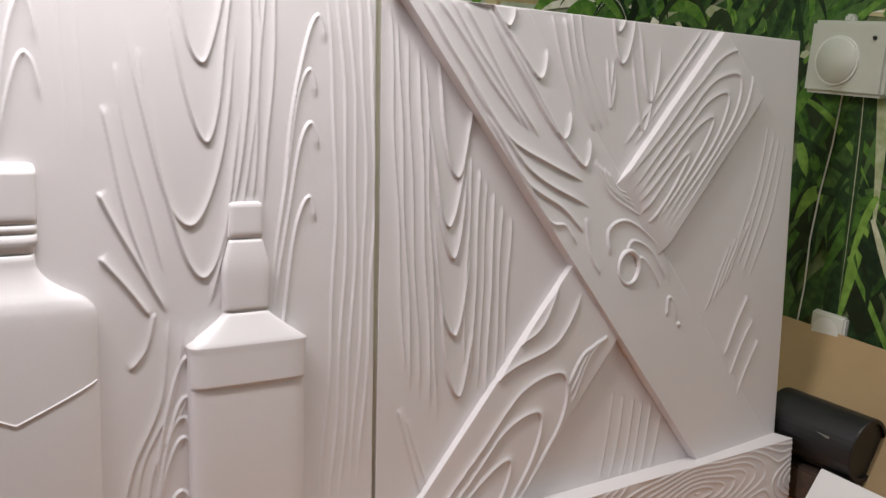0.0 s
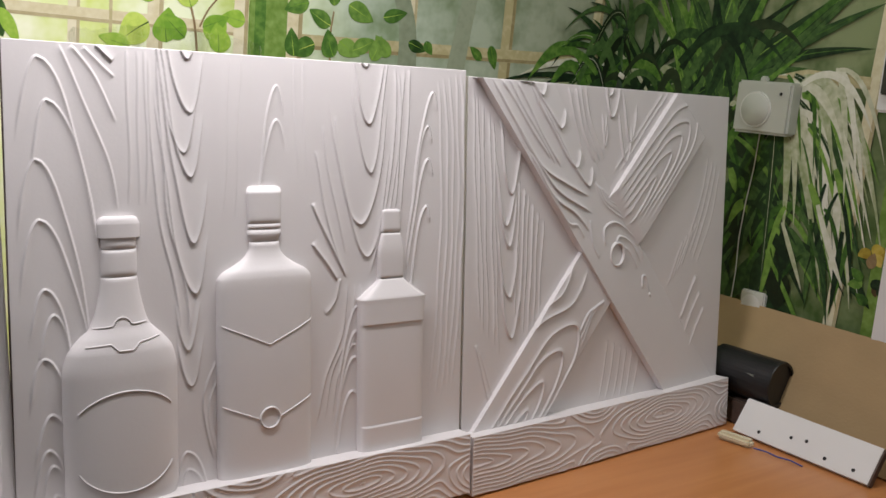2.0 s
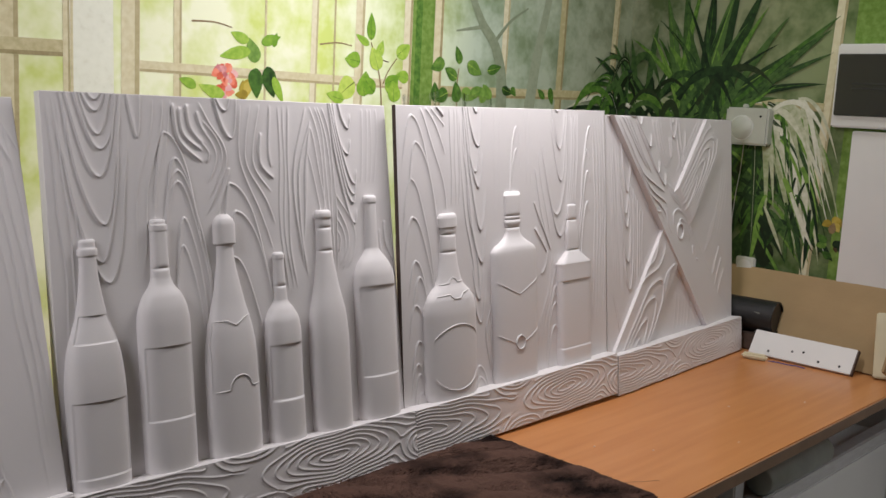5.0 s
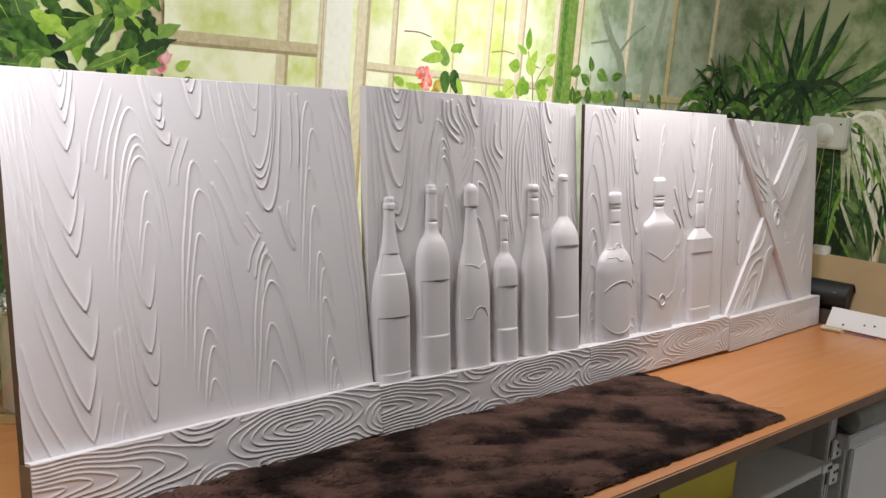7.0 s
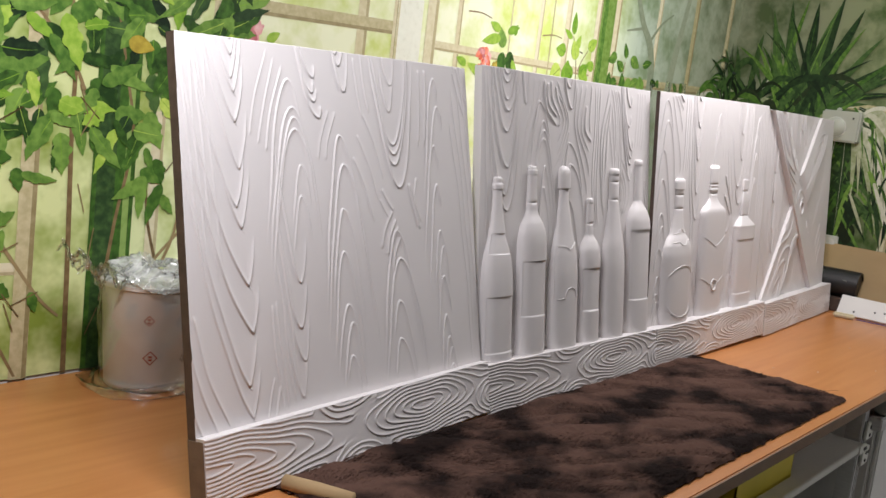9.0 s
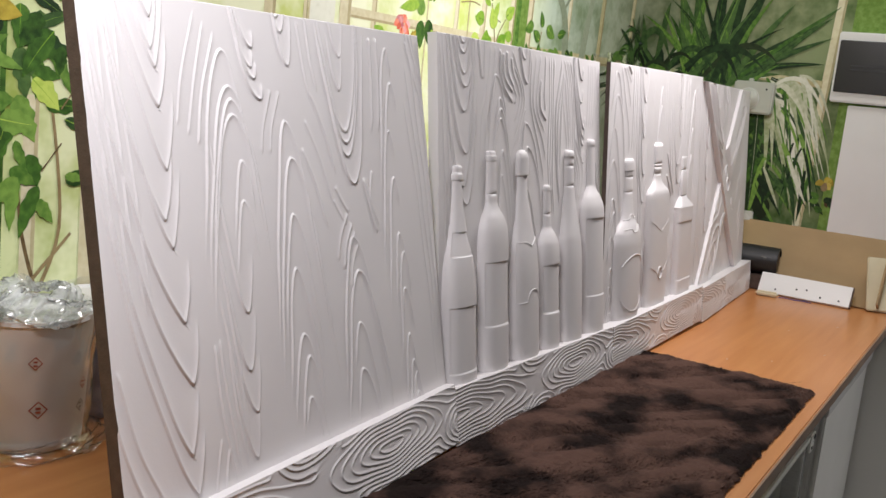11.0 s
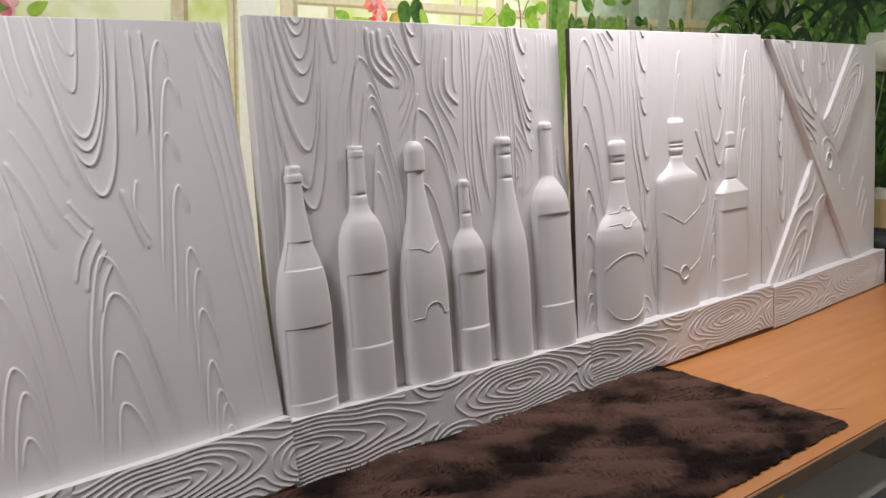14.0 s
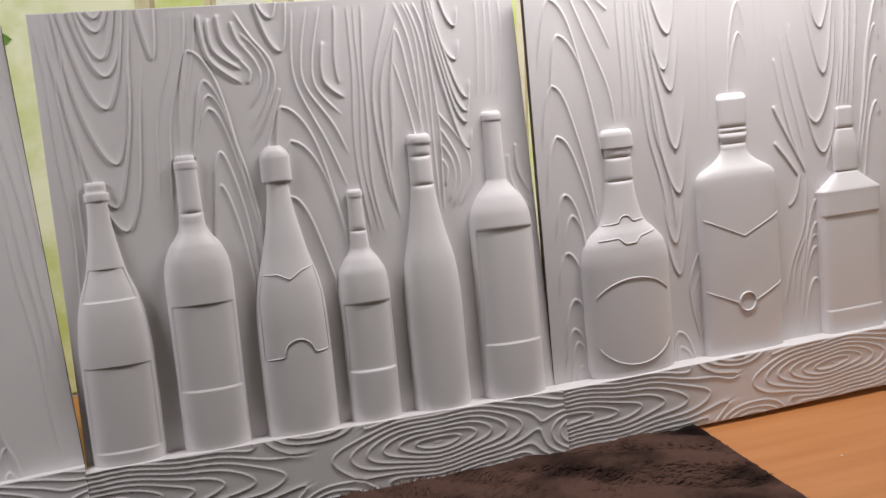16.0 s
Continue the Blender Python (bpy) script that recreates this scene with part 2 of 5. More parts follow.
def base_plank(panel, width, seed, proud=PROUD):
    """The plank that runs along the foot of a panel, carved with long ovals."""
    c = Carving(0.0, width, 0.0, 0.087, 0.0011, seed)
    e = 0.415 * width / 0.59
    x, y = c.U + 0.002 * np.sin(c.V * 90 + seed), c.V + 0.0016 * np.sin(c.U * 60 + seed)

    def cone(a, b, ra, rb, tilt=0.0):
        return 1 - np.sqrt(((x - a) / ra) ** 2 + ((y - b - tilt * (x - a)) / rb) ** 2 + 0.004)

    hills = (cone(e, 0.050, 0.175, 0.047, 0.03), cone(-0.01, 0.047, 0.30, 0.047, -0.02), cone(0.258, 0.112, 0.085, 0.055) - 0.05, cone(0.285, -0.022, 0.085, 0.058) - 0.05, cone(width + 0.03, 0.03, 0.10, 0.05) - 0.1)
    g = np.log(sum(np.exp(11 * q) for q in hills)) / 11
    c.contours(g, 8.6, 0.0027)
    me = c.mesh("base_plank", proud)
    ob = linked("base_plank", me, [PLASTER, PLASTER], panel, "carved plank strip along the foot")
    ob.location = (0, -proud, 0)
    if seed == 1:
        part("end_face", boxed(-0.0012, -0.0002, 0.0005 - proud, 0.0155, 0.0005, 0.0835), RAW, panel, "unpainted brown end of the board")
    part("board_foot", boxed(0.001, width - 0.008, 0.001, 0.015, 0.001, 0.0795), EDGE if seed == 1 else PLASTER, panel)
    return ob


def eased(x, xs, ys):
    """A smooth curve through the stations that never overshoots."""
    xs, ys = np.array(xs), np.array(ys)
    h, d = np.diff(xs), np.diff(ys) / np.diff(xs)
    m = np.zeros(len(xs))
    for k in range(1, len(xs) - 1):
        if d[k - 1] * d[k] > 0:
            m[k] = 2 * d[k - 1] * d[k] / (d[k - 1] + d[k])
    k = np.clip(np.searchsorted(xs, x) - 1, 0, len(h) - 1)
    t = (x - xs[k]) / h[k]
    return (2 * t**3 - 3 * t**2 + 1) * ys[k] + (t**3 - 2 * t**2 + t) * h[k] * m[k] + (3 * t**2 - 2 * t**3) * ys[k + 1] + (t**3 - t**2) * h[k] * m[k + 1]


def bottle(panel, u0, stations, depth, v_lines=(), square=2.35, label="", lean=0.0, n=40, sunk=()):
    """A half-round bottle in relief. stations: (height, half width); square: 2 is round, more is boxy; sunk: label fields (foot, head) set back."""
    vs = [s[0] for s in stations]
    hs = [s[1] for s in stations]
    v = np.unique(np.concatenate([np.linspace(vs[0], vs[-1], 90), np.array(vs), np.array([a + o for a in v_lines for o in (-0.0012, 0.0, 0.0012)]), np.array([a + o for f in sunk for a in f for o in (-0.0006, 0.0006)])]))
    hw = eased(v, vs, hs)
    dip = np.zeros_like(v)
    for a in v_lines:
        dip += 0.0028 * np.exp(-(((v - a) / 0.0012) ** 2))
    phi = np.linspace(0, math.pi, n)
    cx = np.sign(np.cos(phi)) * np.abs(np.cos(phi)) ** (2 / square)
    sy = np.abs(np.sin(phi)) ** (2 / square)
    X = u0 + lean * (v[:, None] - vs[0]) - hw[:, None] * cx[None, :]
    dep = depth * np.minimum(hw / max(hs), 1.0) ** 0.8
    Y = 0.002 - (dep - dip)[:, None] * sy[None, :]
    for lo, hi in sunk:
        inside = smooth01(v, lo - 0.0006, lo + 0.0006) * (1 - smooth01(v, hi - 0.0006, hi + 0.0006))
        Y += 0.0018 * inside[:, None] * smooth01(sy, 0.52, 0.60)[None, :]
    Z = np.repeat(v[:, None], n, 1)
    P = np.stack([X, Y, Z], -1)
    # rounded cap
    cap = P[-1:].copy()
    cap[:, :, 0] = u0 + lean * (v[-1] - vs[0]) + (cap[:, :, 0] - u0 - lean * (v[-1] - vs[0])) * 0.8
    cap[:, :, 1] = 0.002 + (cap[:, :, 1] - 0.002) * 0.8
    cap[:, :, 2] += 0.0015
    end = cap.copy()
    end[:, :, 1] = 0.002
    P = np.concatenate([P, cap, end])
    ob = linked("bottle_relief", grid_mesh("bottle_relief", P), PLASTER, panel, label)

    def front(a, b):
        w = float(eased(np.array([b]), vs, hs)[0])
        x = min(abs(a - u0) / w, 0.995)
        return 0.002 - depth * min(w / max(hs), 1.0) ** 0.8 * (1 - x**square) ** (1 / square)

    return ob, front


def resampled(pts, step=0.003):
    out = []
    for a, b in zip(pts, pts[1:]):
        n = max(1, int(math.hypot(b[0] - a[0], b[1] - a[1]) / step))
        out += [(a[0] + (b[0] - a[0]) * k / n, a[1] + (b[1] - a[1]) * k / n) for k in range(n)]
    return out + [pts[-1]]


def ridge(panel, name, pts, width, height, y, label=""):
    """A thin raised line through (u, v) places."""
    bm = bmesh.new()
    rows = []
    pts = resampled(pts) if callable(y) else pts
    n = len(pts)
    for i, (a, b) in enumerate(pts):
        p, q = pts[max(i - 1, 0)], pts[min(i + 1, n - 1)]
        t = Vector((q[0] - p[0], q[1] - p[1])).normalized()
        o = Vector((-t.y, t.x)) * width / 2
        rows.append([bm.verts.new((a + s * o.x, (y(a, b) if callable(y) else y) - k, b + s * o.y)) for s, k in ((-1, -0.001), (-0.5, height), (0.5, height), (1, -0.001))])
    for a, b in zip(rows, rows[1:]):
        for k in range(3):
            bm.faces.new((a[k], a[k + 1], b[k + 1], b[k]))
    bmesh.ops.recalc_face_normals(bm, faces=bm.faces)
    return part(name, bm, PLASTER, panel, label, smooth=True)


def arc(u, v, r, a0, a1, n=24, squash=1.0):
    return [(u + r * math.cos(radians(a0 + (a1 - a0) * k / n)), v + squash * r * math.sin(radians(a0 + (a1 - a0) * k / n))) for k in range(n + 1)]


THICK = 0.016
LEAN = 7.4
PANELS = "row of carved panels"
STEP = 0.0011

# plain board with grain only
W1, H1 = 0.600, 0.586
p = thing("carved_panel", pose(-2.394, -0.026, 0.0, -10.6, -0.8, 2.2), "white primed carved panel with plain wood grain, on the table", "panel", PANELS)
c = Carving(0, W1, 0.08, H1, STEP, 11)
c.nest(-1, (0.062, 0.25), (0.014, 0.06), ((0.087, 0.584), (0.086, 0.564), (0.083, 0.534), (0.089, 0.516), (0.088, 0.478), (0.092, 0.418), (0.083, 0.370), (0.091, 0.342)), 0.0026, 0.80)
c.nest(-1, (0.084, 0.30), (0.014, 0.05), ((0.095, 0.266), (0.098, 0.203), (0.090, 0.135), (0.093, 0.092)), 0.0030, 0.85)
c.flow(((0.004, 0.24), (0.024, 0.160), (0.056, 0.085)), 4, -0.010, -0.03, 0.0024, 1)
c.flow(((0.006, 0.56), (0.010, 0.47), (0.016, 0.36), (0.026, 0.26)), 4, 0.0105, 0.006, 0.0018, 1)
c.nest(-1, (0.030, 0.17), (0.012, 0.05), ((0.191, 0.262), (0.187, 0.198), (0.190, 0.152), (0.184, 0.103)), 0.0022)
c.flow(((0.132, 0.24), (0.138, 0.16), (0.147, 0.085)), 4, 0.011, 0.004, 0.0017, 1)
c.flow(((0.118, 0.085), (0.124, 0.115), (0.131, 0.14)), 2, 0.012, -0.012, 0.0018, -1)
c.nest(1, (0.042, 0.17), (0.036, 0.12), ((0.183, 0.540), (0.191, 0.504), (0.192, 0.489), (0.194, 0.473)), 0.0024)
c.nest(1, (0.016, 0.07), (0.016, 0.05), ((0.201, 0.424), (0.199, 0.383)), 0.0018)
c.flow(((0.110, 0.46), (0.124, 0.52), (0.146, 0.58)), 3, 0.014, -0.01, 0.0016, -1)
c.nest(-1, (0.022, 0.08), (0.016, 0.05), ((0.280, 0.580), (0.285, 0.566), (0.294, 0.529)))
c.nest(-1, (0.036, 0.085), (0.006, 0.015), ((0.242, 0.488), (0.233, 0.512), (0.231, 0.524), (0.233, 0.544)))
c.flow(((0.262, 0.50), (0.245, 0.46), (0.240, 0.43)), 2, 0.014, 0.0, 0.0016, -1)
c.nest(1, (0.034, 0.20), (0.048, 0.22), ((0.281, 0.468), (0.287, 0.426)), 0.0026)
c.nest(1, (0.022, 0.12), (0.036, 0.14), ((0.280, 0.361), (0.278, 0.299)), 0.0024)
c.nest(1, (0.018, 0.08), (0.026, 0.09), ((0.281, 0.223), (0.288, 0.195)), 0.0024)
c.nest(1, (0.010, 0.03), (0.018, 0.05), ((0.285, 0.147), (0.287, 0.084)), 0.0022)
c.flow(((0.330, 0.50), (0.352, 0.455), (0.372, 0.40)), 3, -0.012, -0.032, 0.0020, 1)
c.nest(-1, (0.018, 0.06), (0.016, 0.06), ((0.399, 0.544), (0.394, 0.503)), 0.0020)
c.nest(-1, (0.044, 0.13), (0.042, 0.16), ((0.400, 0.453), (0.400, 0.438), (0.402, 0.423), (0.410, 0.387)), 0.0028)
c.flow(((0.318, 0.58), (0.324, 0.53), (0.334, 0.49)), 2, 0.016, 0.01, 0.0018, 1)
c.flow(((0.392, 0.352), (0.374, 0.325), (0.366, 0.295)), 4, 0.007, -0.012, 0.0022, -1)
c.flow(((0.368, 0.386), (0.382, 0.366), (0.394, 0.352)), 2, -0.008, -0.014, 0.0018, 1)
c.cut(((0.430, 0.395), (0.444, 0.352), (0.455, 0.322)), 0.0026)
c.cut(((0.452, 0.405), (0.446, 0.370), (0.459, 0.330)), 0.0022)
c.nest(1, (0.034, 0.16), (0.052, 0.18), ((0.396, 0.324), (0.403, 0.281)), 0.0026)
c.nest(1, (0.014, 0.05), (0.034, 0.11), ((0.396, 0.216), (0.395, 0.156)), 0.0022)
c.nest(1, (0.026, 0.15), (0.010, 0.03), ((0.508, 0.563), (0.514, 0.519), (0.502, 0.455), (0.506, 0.394)))
c.nest(1, (0.018, 0.08), (0.014, 0.05), ((0.508, 0.318), (0.514, 0.291), (0.511, 0.244), (0.512, 0.180), (0.517, 0.143), (0.524, 0.125), (0.522, 0.095)), 0.0024)
c.flow(((0.474, 0.575), (0.470, 0.52), (0.462, 0.45)), 2, 0.014, 0.0, 0.0022, -1)
c.flow(((0.545, 0.50), (0.560, 0.38), (0.572, 0.22), (0.576, 0.09)), 4, 0.0085, 0.05, 0.0014, 1)
c.flow(((0.560, 0.575), (0.572, 0.54), (0.590, 0.50)), 2, 0.012, 0.012, 0.0018, 1)
linked("board", c.mesh("board", THICK, 0.025), [PLASTER, EDGE], p)
base_plank(p, 0.600, 1, 0.015)

# six wine bottles
W2 = 0.586
p = thing("carved_panel", pose(-1.795, 0.013, 0.0, -LEAN, 0, -1.3), "white carved panel with six wine bottles in relief on table", "panel", PANELS)
c = Carving(0, W2, 0.08, 0.599, STEP, 22)
c.nest(-1, (0.032, 0.09), (0.028, 0.09), ((0.073, 0.590), (0.072, 0.574), (0.074, 0.544), (0.076, 0.525)))
c.nest(-1, (0.048, 0.18), (0.027, 0.16), ((0.074, 0.488), (0.075, 0.425), (0.070, 0.377), (0.078, 0.349)))
c.flow(((0.008, 0.595), (0.014, 0.48), (0.020, 0.33), (0.016, 0.14)), 3, 0.010, 0.0, 0.0017, 1)
c.nest(-1, (0.010, 0.06), (0.009, 0.06), ((0.129, 0.541),), 0.0022)
c.flow(((0.158, 0.595), (0.150, 0.54), (0.126, 0.46), (0.120, 0.36)), 3, 0.013, 0.0, 0.0018, -1)
c.nest(1, (0.020, 0.10), (0.052, 0.13), ((0.171, 0.551),), 0.0026)
c.nest(1, (0.030, 0.20), (0.042, 0.20), ((0.186, 0.515), (0.188, 0.499), (0.186, 0.483)), 0.0026)
c.nest(1, (0.018, 0.16), (0.022, 0.16), ((0.195, 0.433), (0.191, 0.393)), 0.0024)
c.cut(((0.195, 0.586), (0.201, 0.547), (0.232, 0.521)), 0.0032)
c.cut(((0.206, 0.589), (0.211, 0.556), (0.233, 0.532)), 0.0030)
c.cut(((0.184, 0.590), (0.193, 0.538), (0.232, 0.506)), 0.0032)
c.cut(((0.222, 0.580), (0.228, 0.560), (0.238, 0.546)), 0.0026)
c.cut(((0.228, 0.594), (0.245, 0.564), (0.267, 0.533), (0.269, 0.504), (0.248, 0.462), (0.230, 0.430)), 0.0026, -1)
c.cut(((0.231, 0.570), (0.253, 0.544), (0.263, 0.517), (0.254, 0.485), (0.235, 0.450)), 0.0026, -1)
c.cut(((0.230, 0.560), (0.248, 0.535), (0.252, 0.511), (0.235, 0.476)), 0.0024, -1)
c.cut(((0.230, 0.537), (0.241, 0.522), (0.236, 0.506)), 0.0024, -1)
c.cut(((0.274, 0.500), (0.264, 0.471), (0.250, 0.425)), 0.0020, -1)
c.nest(-1, (0.032, 0.07), (0.016, 0.06), ((0.273, 0.579), (0.279, 0.541)), 0.0030)
c.nest(1, (0.012, 0.06), (0.060, 0.15), ((0.272, 0.479), (0.279, 0.437), (0.269, 0.371)), 0.0026)
c.cut(((0.299, 0.594), (0.293, 0.528), (0.300, 0.488), (0.324, 0.428), (0.345, 0.372)), 0.0026, -1)
c.cut(((0.318, 0.594), (0.306, 0.541), (0.305, 0.501), (0.334, 0.452), (0.351, 0.412)), 0.0026, -1)
c.cut(((0.335, 0.594), (0.318, 0.540), (0.318, 0.500), (0.349, 0.461)), 0.0026, -1)
c.cut(((0.331, 0.553), (0.327, 0.506), (0.351, 0.481)), 0.0030)
c.cut(((0.349, 0.594), (0.344, 0.532), (0.347, 0.498)), 0.0022)
c.flow(((0.367, 0.594), (0.362, 0.510), (0.356, 0.395), (0.365, 0.310)), 3, 0.0085, 0.0, 0.0020, 1)
c.flow(((0.418, 0.594), (0.391, 0.515), (0.385, 0.433), (0.397, 0.342)), 2, 0.009, -0.02, 0.0024, 1)
c.nest(1, (0.010, 0.12), (0.016, 0.14), ((0.424, 0.562), (0.417, 0.522)), 0.0024)
c.flow(((0.427, 0.594), (0.442, 0.539), (0.444, 0.421), (0.440, 0.33)), 4, 0.0080, 0.0, 0.0022, -1)
c.nest(-1, (0.040, 0.16), (0.006, 0.02), ((0.504, 0.558), (0.500, 0.518), (0.509, 0.469), (0.508, 0.453), (0.505, 0.439), (0.505, 0.407)), 0.0030)
c.cut(((0.466, 0.462), (0.499, 0.412), (0.502, 0.373), (0.485, 0.335)), 0.0024, -1)
c.cut(((0.467, 0.440), (0.488, 0.400), (0.490, 0.367), (0.475, 0.333)), 0.0024, -1)
c.cut(((0.468, 0.420), (0.480, 0.395), (0.481, 0.368), (0.470, 0.340)), 0.0022, -1)
c.cut(((0.468, 0.398), (0.474, 0.384), (0.470, 0.362)), 0.0022, -1)
c.flow(((0.536, 0.594), (0.534, 0.54), (0.524, 0.47)), 4, 0.0095, 0.0, 0.0016, -1)
c.cut(((0.566, 0.410), (0.565, 0.374), (0.582, 0.340)), 0.0028)
c.cut(((0.558, 0.397), (0.560, 0.360), (0.584, 0.318)), 0.0022, -1)
linked("board", c.mesh("board", THICK, 0.028), [PLASTER, PLASTER], p)
base_plank(p, W2, 2)
F = 0.086
bottle(p, 0.048, ((F, 0.041), (0.21, 0.041), (0.25, 0.038), (0.275, 0.033), (0.312, 0.021), (0.372, 0.0125), (0.387, 0.012), (0.388, 0.014), (0.397, 0.014), (0.398, 0.0115), (0.408, 0.0115)), 0.0262, (), label="sloping-shouldered wine bottle in relief", sunk=((0.102, 0.201), (0.275, 0.311)))
bottle(p, 0.149, ((F, 0.039), (0.285, 0.039), (0.305, 0.037), (0.325, 0.030), (0.342, 0.018), (0.352, 0.0145), (0.414, 0.0125), (0.415, 0.0135), (0.423, 0.0135), (0.424, 0.0115), (0.429, 0.0115)), 0.0262, (0.364,), label="round-shouldered wine bottle in relief", sunk=((0.158, 0.258),))
_, front = bottle(p, 0.252, ((F, 0.044), (0.22, 0.043), (0.262, 0.039), (0.31, 0.026), (0.386, 0.0135), (0.389, 0.0135), (0.390, 0.0180), (0.418, 0.0180), (0.426, 0.0150), (0.431, 0.010)), 0.0262, (), label="sparkling wine bottle in relief")
bottle(p, 0.343, ((F, 0.032), (0.245, 0.032), (0.268, 0.030), (0.285, 0.022), (0.300, 0.0125), (0.361, 0.0095), (0.362, 0.0105), (0.368, 0.0105), (0.370, 0.009)), 0.0240, (0.321,), label="small wine bottle in relief", sunk=((0.150, 0.233),))
bottle(p, 0.430, ((F, 0.037), (0.22, 0.037), (0.265, 0.034), (0.32, 0.022), (0.368, 0.0155), (0.418, 0.0145), (0.419, 0.016), (0.425, 0.016), (0.430, 0.014)), 0.0262, (0.368, 0.404), label="tall slender wine bottle in relief")
bottle(p, 0.528, ((F, 0.042), (0.30, 0.042), (0.322, 0.040), (0.342, 0.031), (0.358, 0.018), (0.366, 0.0135), (0.439, 0.0122), (0.440, 0.0138), (0.446, 0.0138), (0.450, 0.012)), 0.0262, (), label="tall round-shouldered wine bottle in relief", sunk=((0.157, 0.303),))
ridge(p, "label_outline", [(0.217, 0.180), (0.236, 0.182)] + arc(0.254, 0.184, 0.018, 170, 8, 14) + [(0.275, 0.184), (0.290, 0.185)], 0.0022, 0.0012, front)
ridge(p, "neck_label_edge", [(0.222, 0.281), (0.238, 0.281), (0.252, 0.274), (0.266, 0.283), (0.280, 0.287)], 0.0022, 0.0012, front)
ridge(p, "label_side", [(0.220, 0.281), (0.214, 0.250), (0.213, 0.180)], 0.0016, 0.0008, front)
ridge(p, "label_side", [(0.282, 0.287), (0.289, 0.252), (0.291, 0.185)], 0.0016, 0.0008, front)

# three spirit bottles
W3 = 0.599
p = thing("carved_panel", pose(-1.210, 0.002, 0.0, -5.2, -0.7, 0), "white carved panel with three spirit bottles in relief on table", "panel", PANELS)
c = Carving(0, W3, 0.08, 0.599, STEP, 33)
c.nest(1, (0.018, 0.07), (0.058, 0.21), ((0.033, 0.583), (0.043, 0.540), (0.029, 0.476), (0.031, 0.413)), 0.0026)
c.nest(1, (0.016, 0.05), (0.026, 0.07), ((0.035, 0.337), (0.043, 0.308), (0.034, 0.261), (0.038, 0.197), (0.034, 0.159), (0.039, 0.140), (0.042, 0.107)), 0.0026)
c.cut(((0.056, 0.597), (0.077, 0.550), (0.105, 0.480), (0.116, 0.419)), 0.0024, -1)
c.cut(((0.070, 0.597), (0.095, 0.565), (0.116, 0.515)), 0.0024, -1)
c.cut(((0.083, 0.597), (0.115, 0.566)), 0.0022, -1)
c.cut(((0.093, 0.597), (0.112, 0.580)), 0.0030)
c.flow(((0.128, 0.597), (0.129, 0.52), (0.128, 0.422)), 3, 0.010, 0.0, 0.0018, 1)
c.flow(((0.150, 0.597), (0.158, 0.429), (0.178, 0.338), (0.186, 0.26)), 2, 0.011, 0.0, 0.0024, 1)
c.nest(-1, (0.034, 0.20), (0.016, 0.06), ((0.198, 0.589), (0.199, 0.527), (0.191, 0.482), (0.199, 0.454), (0.203, 0.377), (0.203, 0.316)), 0.0030)
c.nest(-1, (0.014, 0.05), (0.014, 0.05), ((0.195, 0.249), (0.198, 0.206)), 0.0024)
c.flow(((0.228, 0.236), (0.210, 0.186), (0.226, 0.110)), 3, 0.008, -0.012, 0.0020, 1)
c.nest(1, (0.010, 0.03), (0.030, 0.06), ((0.190, 0.128), (0.192, 0.107)), 0.0022)
c.nest(1, (0.022, 0.15), (0.012, 0.03), ((0.309, 0.566), (0.308, 0.525)), 0.0024)
c.flow(((0.372, 0.520), (0.384, 0.440), (0.408, 0.350)), 2, 0.016, 0.012, 0.0020, 1)
c.flow(((0.262, 0.597), (0.258, 0.50), (0.252, 0.40)), 2, -0.013, 0.0, 0.0009, -1)
c.flow(((0.330, 0.597), (0.334, 0.53), (0.336, 0.45)), 2, 0.012, 0.0, 0.0010, 1)
c.nest(-1, (0.030, 0.11), (0.022, 0.14), ((0.436, 0.594), (0.443, 0.520), (0.444, 0.457)), 0.0028)
c.nest(-1, (0.044, 0.13), (0.034, 0.12), ((0.431, 0.391), (0.440, 0.347)), 0.0028)
c.cut(((0.357, 0.420), (0.374, 0.383), (0.411, 0.319)), 0.0030)
c.cut(((0.358, 0.369), (0.378, 0.345), (0.396, 0.318)), 0.0030)
c.cut(((0.361, 0.488), (0.376, 0.415), (0.403, 0.328)), 0.0024)
c.flow(((0.481, 0.597), (0.480, 0.488), (0.462, 0.39), (0.446, 0.321)), 2, 0.008, -0.004, 0.0024, -1)
c.flow(((0.497, 0.597), (0.491, 0.497), (0.484, 0.404)), 2, 0.010, 0.0, 0.0026, -1)
c.nest(1, (0.030, 0.16), (0.008, 0.02), ((0.542, 0.568), (0.536, 0.521), (0.537, 0.477), (0.535, 0.414)), 0.0028)
c.flow(((0.551, 0.585), (0.560, 0.45), (0.557, 0.30), (0.545, 0.12)), 5, 0.0095, 0.004, 0.0017, 1)
c.cut(((0.401, 0.322), (0.394, 0.292), (0.380, 0.276)), 0.0024, -1)
c.flow(((0.411, 0.315), (0.405, 0.250), (0.378, 0.193), (0.366, 0.13)), 3, 0.010, 0.0, 0.0022, -1)
c.nest(1, (0.026, 0.10), (0.012, 0.02), ((0.425, 0.285), (0.423, 0.250), (0.421, 0.234), (0.420, 0.217), (0.420, 0.170)), 0.0026)
linked("board", c.mesh("board", 0.009), [PLASTER, EDGE], p)
base_plank(p, W3, 3)
_, front = bottle(p, 0.115, ((F, 0.062), (0.10, 0.065), (0.235, 0.065), (0.26, 0.060), (0.276, 0.048), (0.29, 0.034), (0.305, 0.028), (0.345, 0.021), (0.388, 0.0205), (0.389, 0.0245), (0.404, 0.0245), (0.411, 0.021)), 0.0262, (0.345, 0.376), 2.3, "stout whisky bottle in relief")
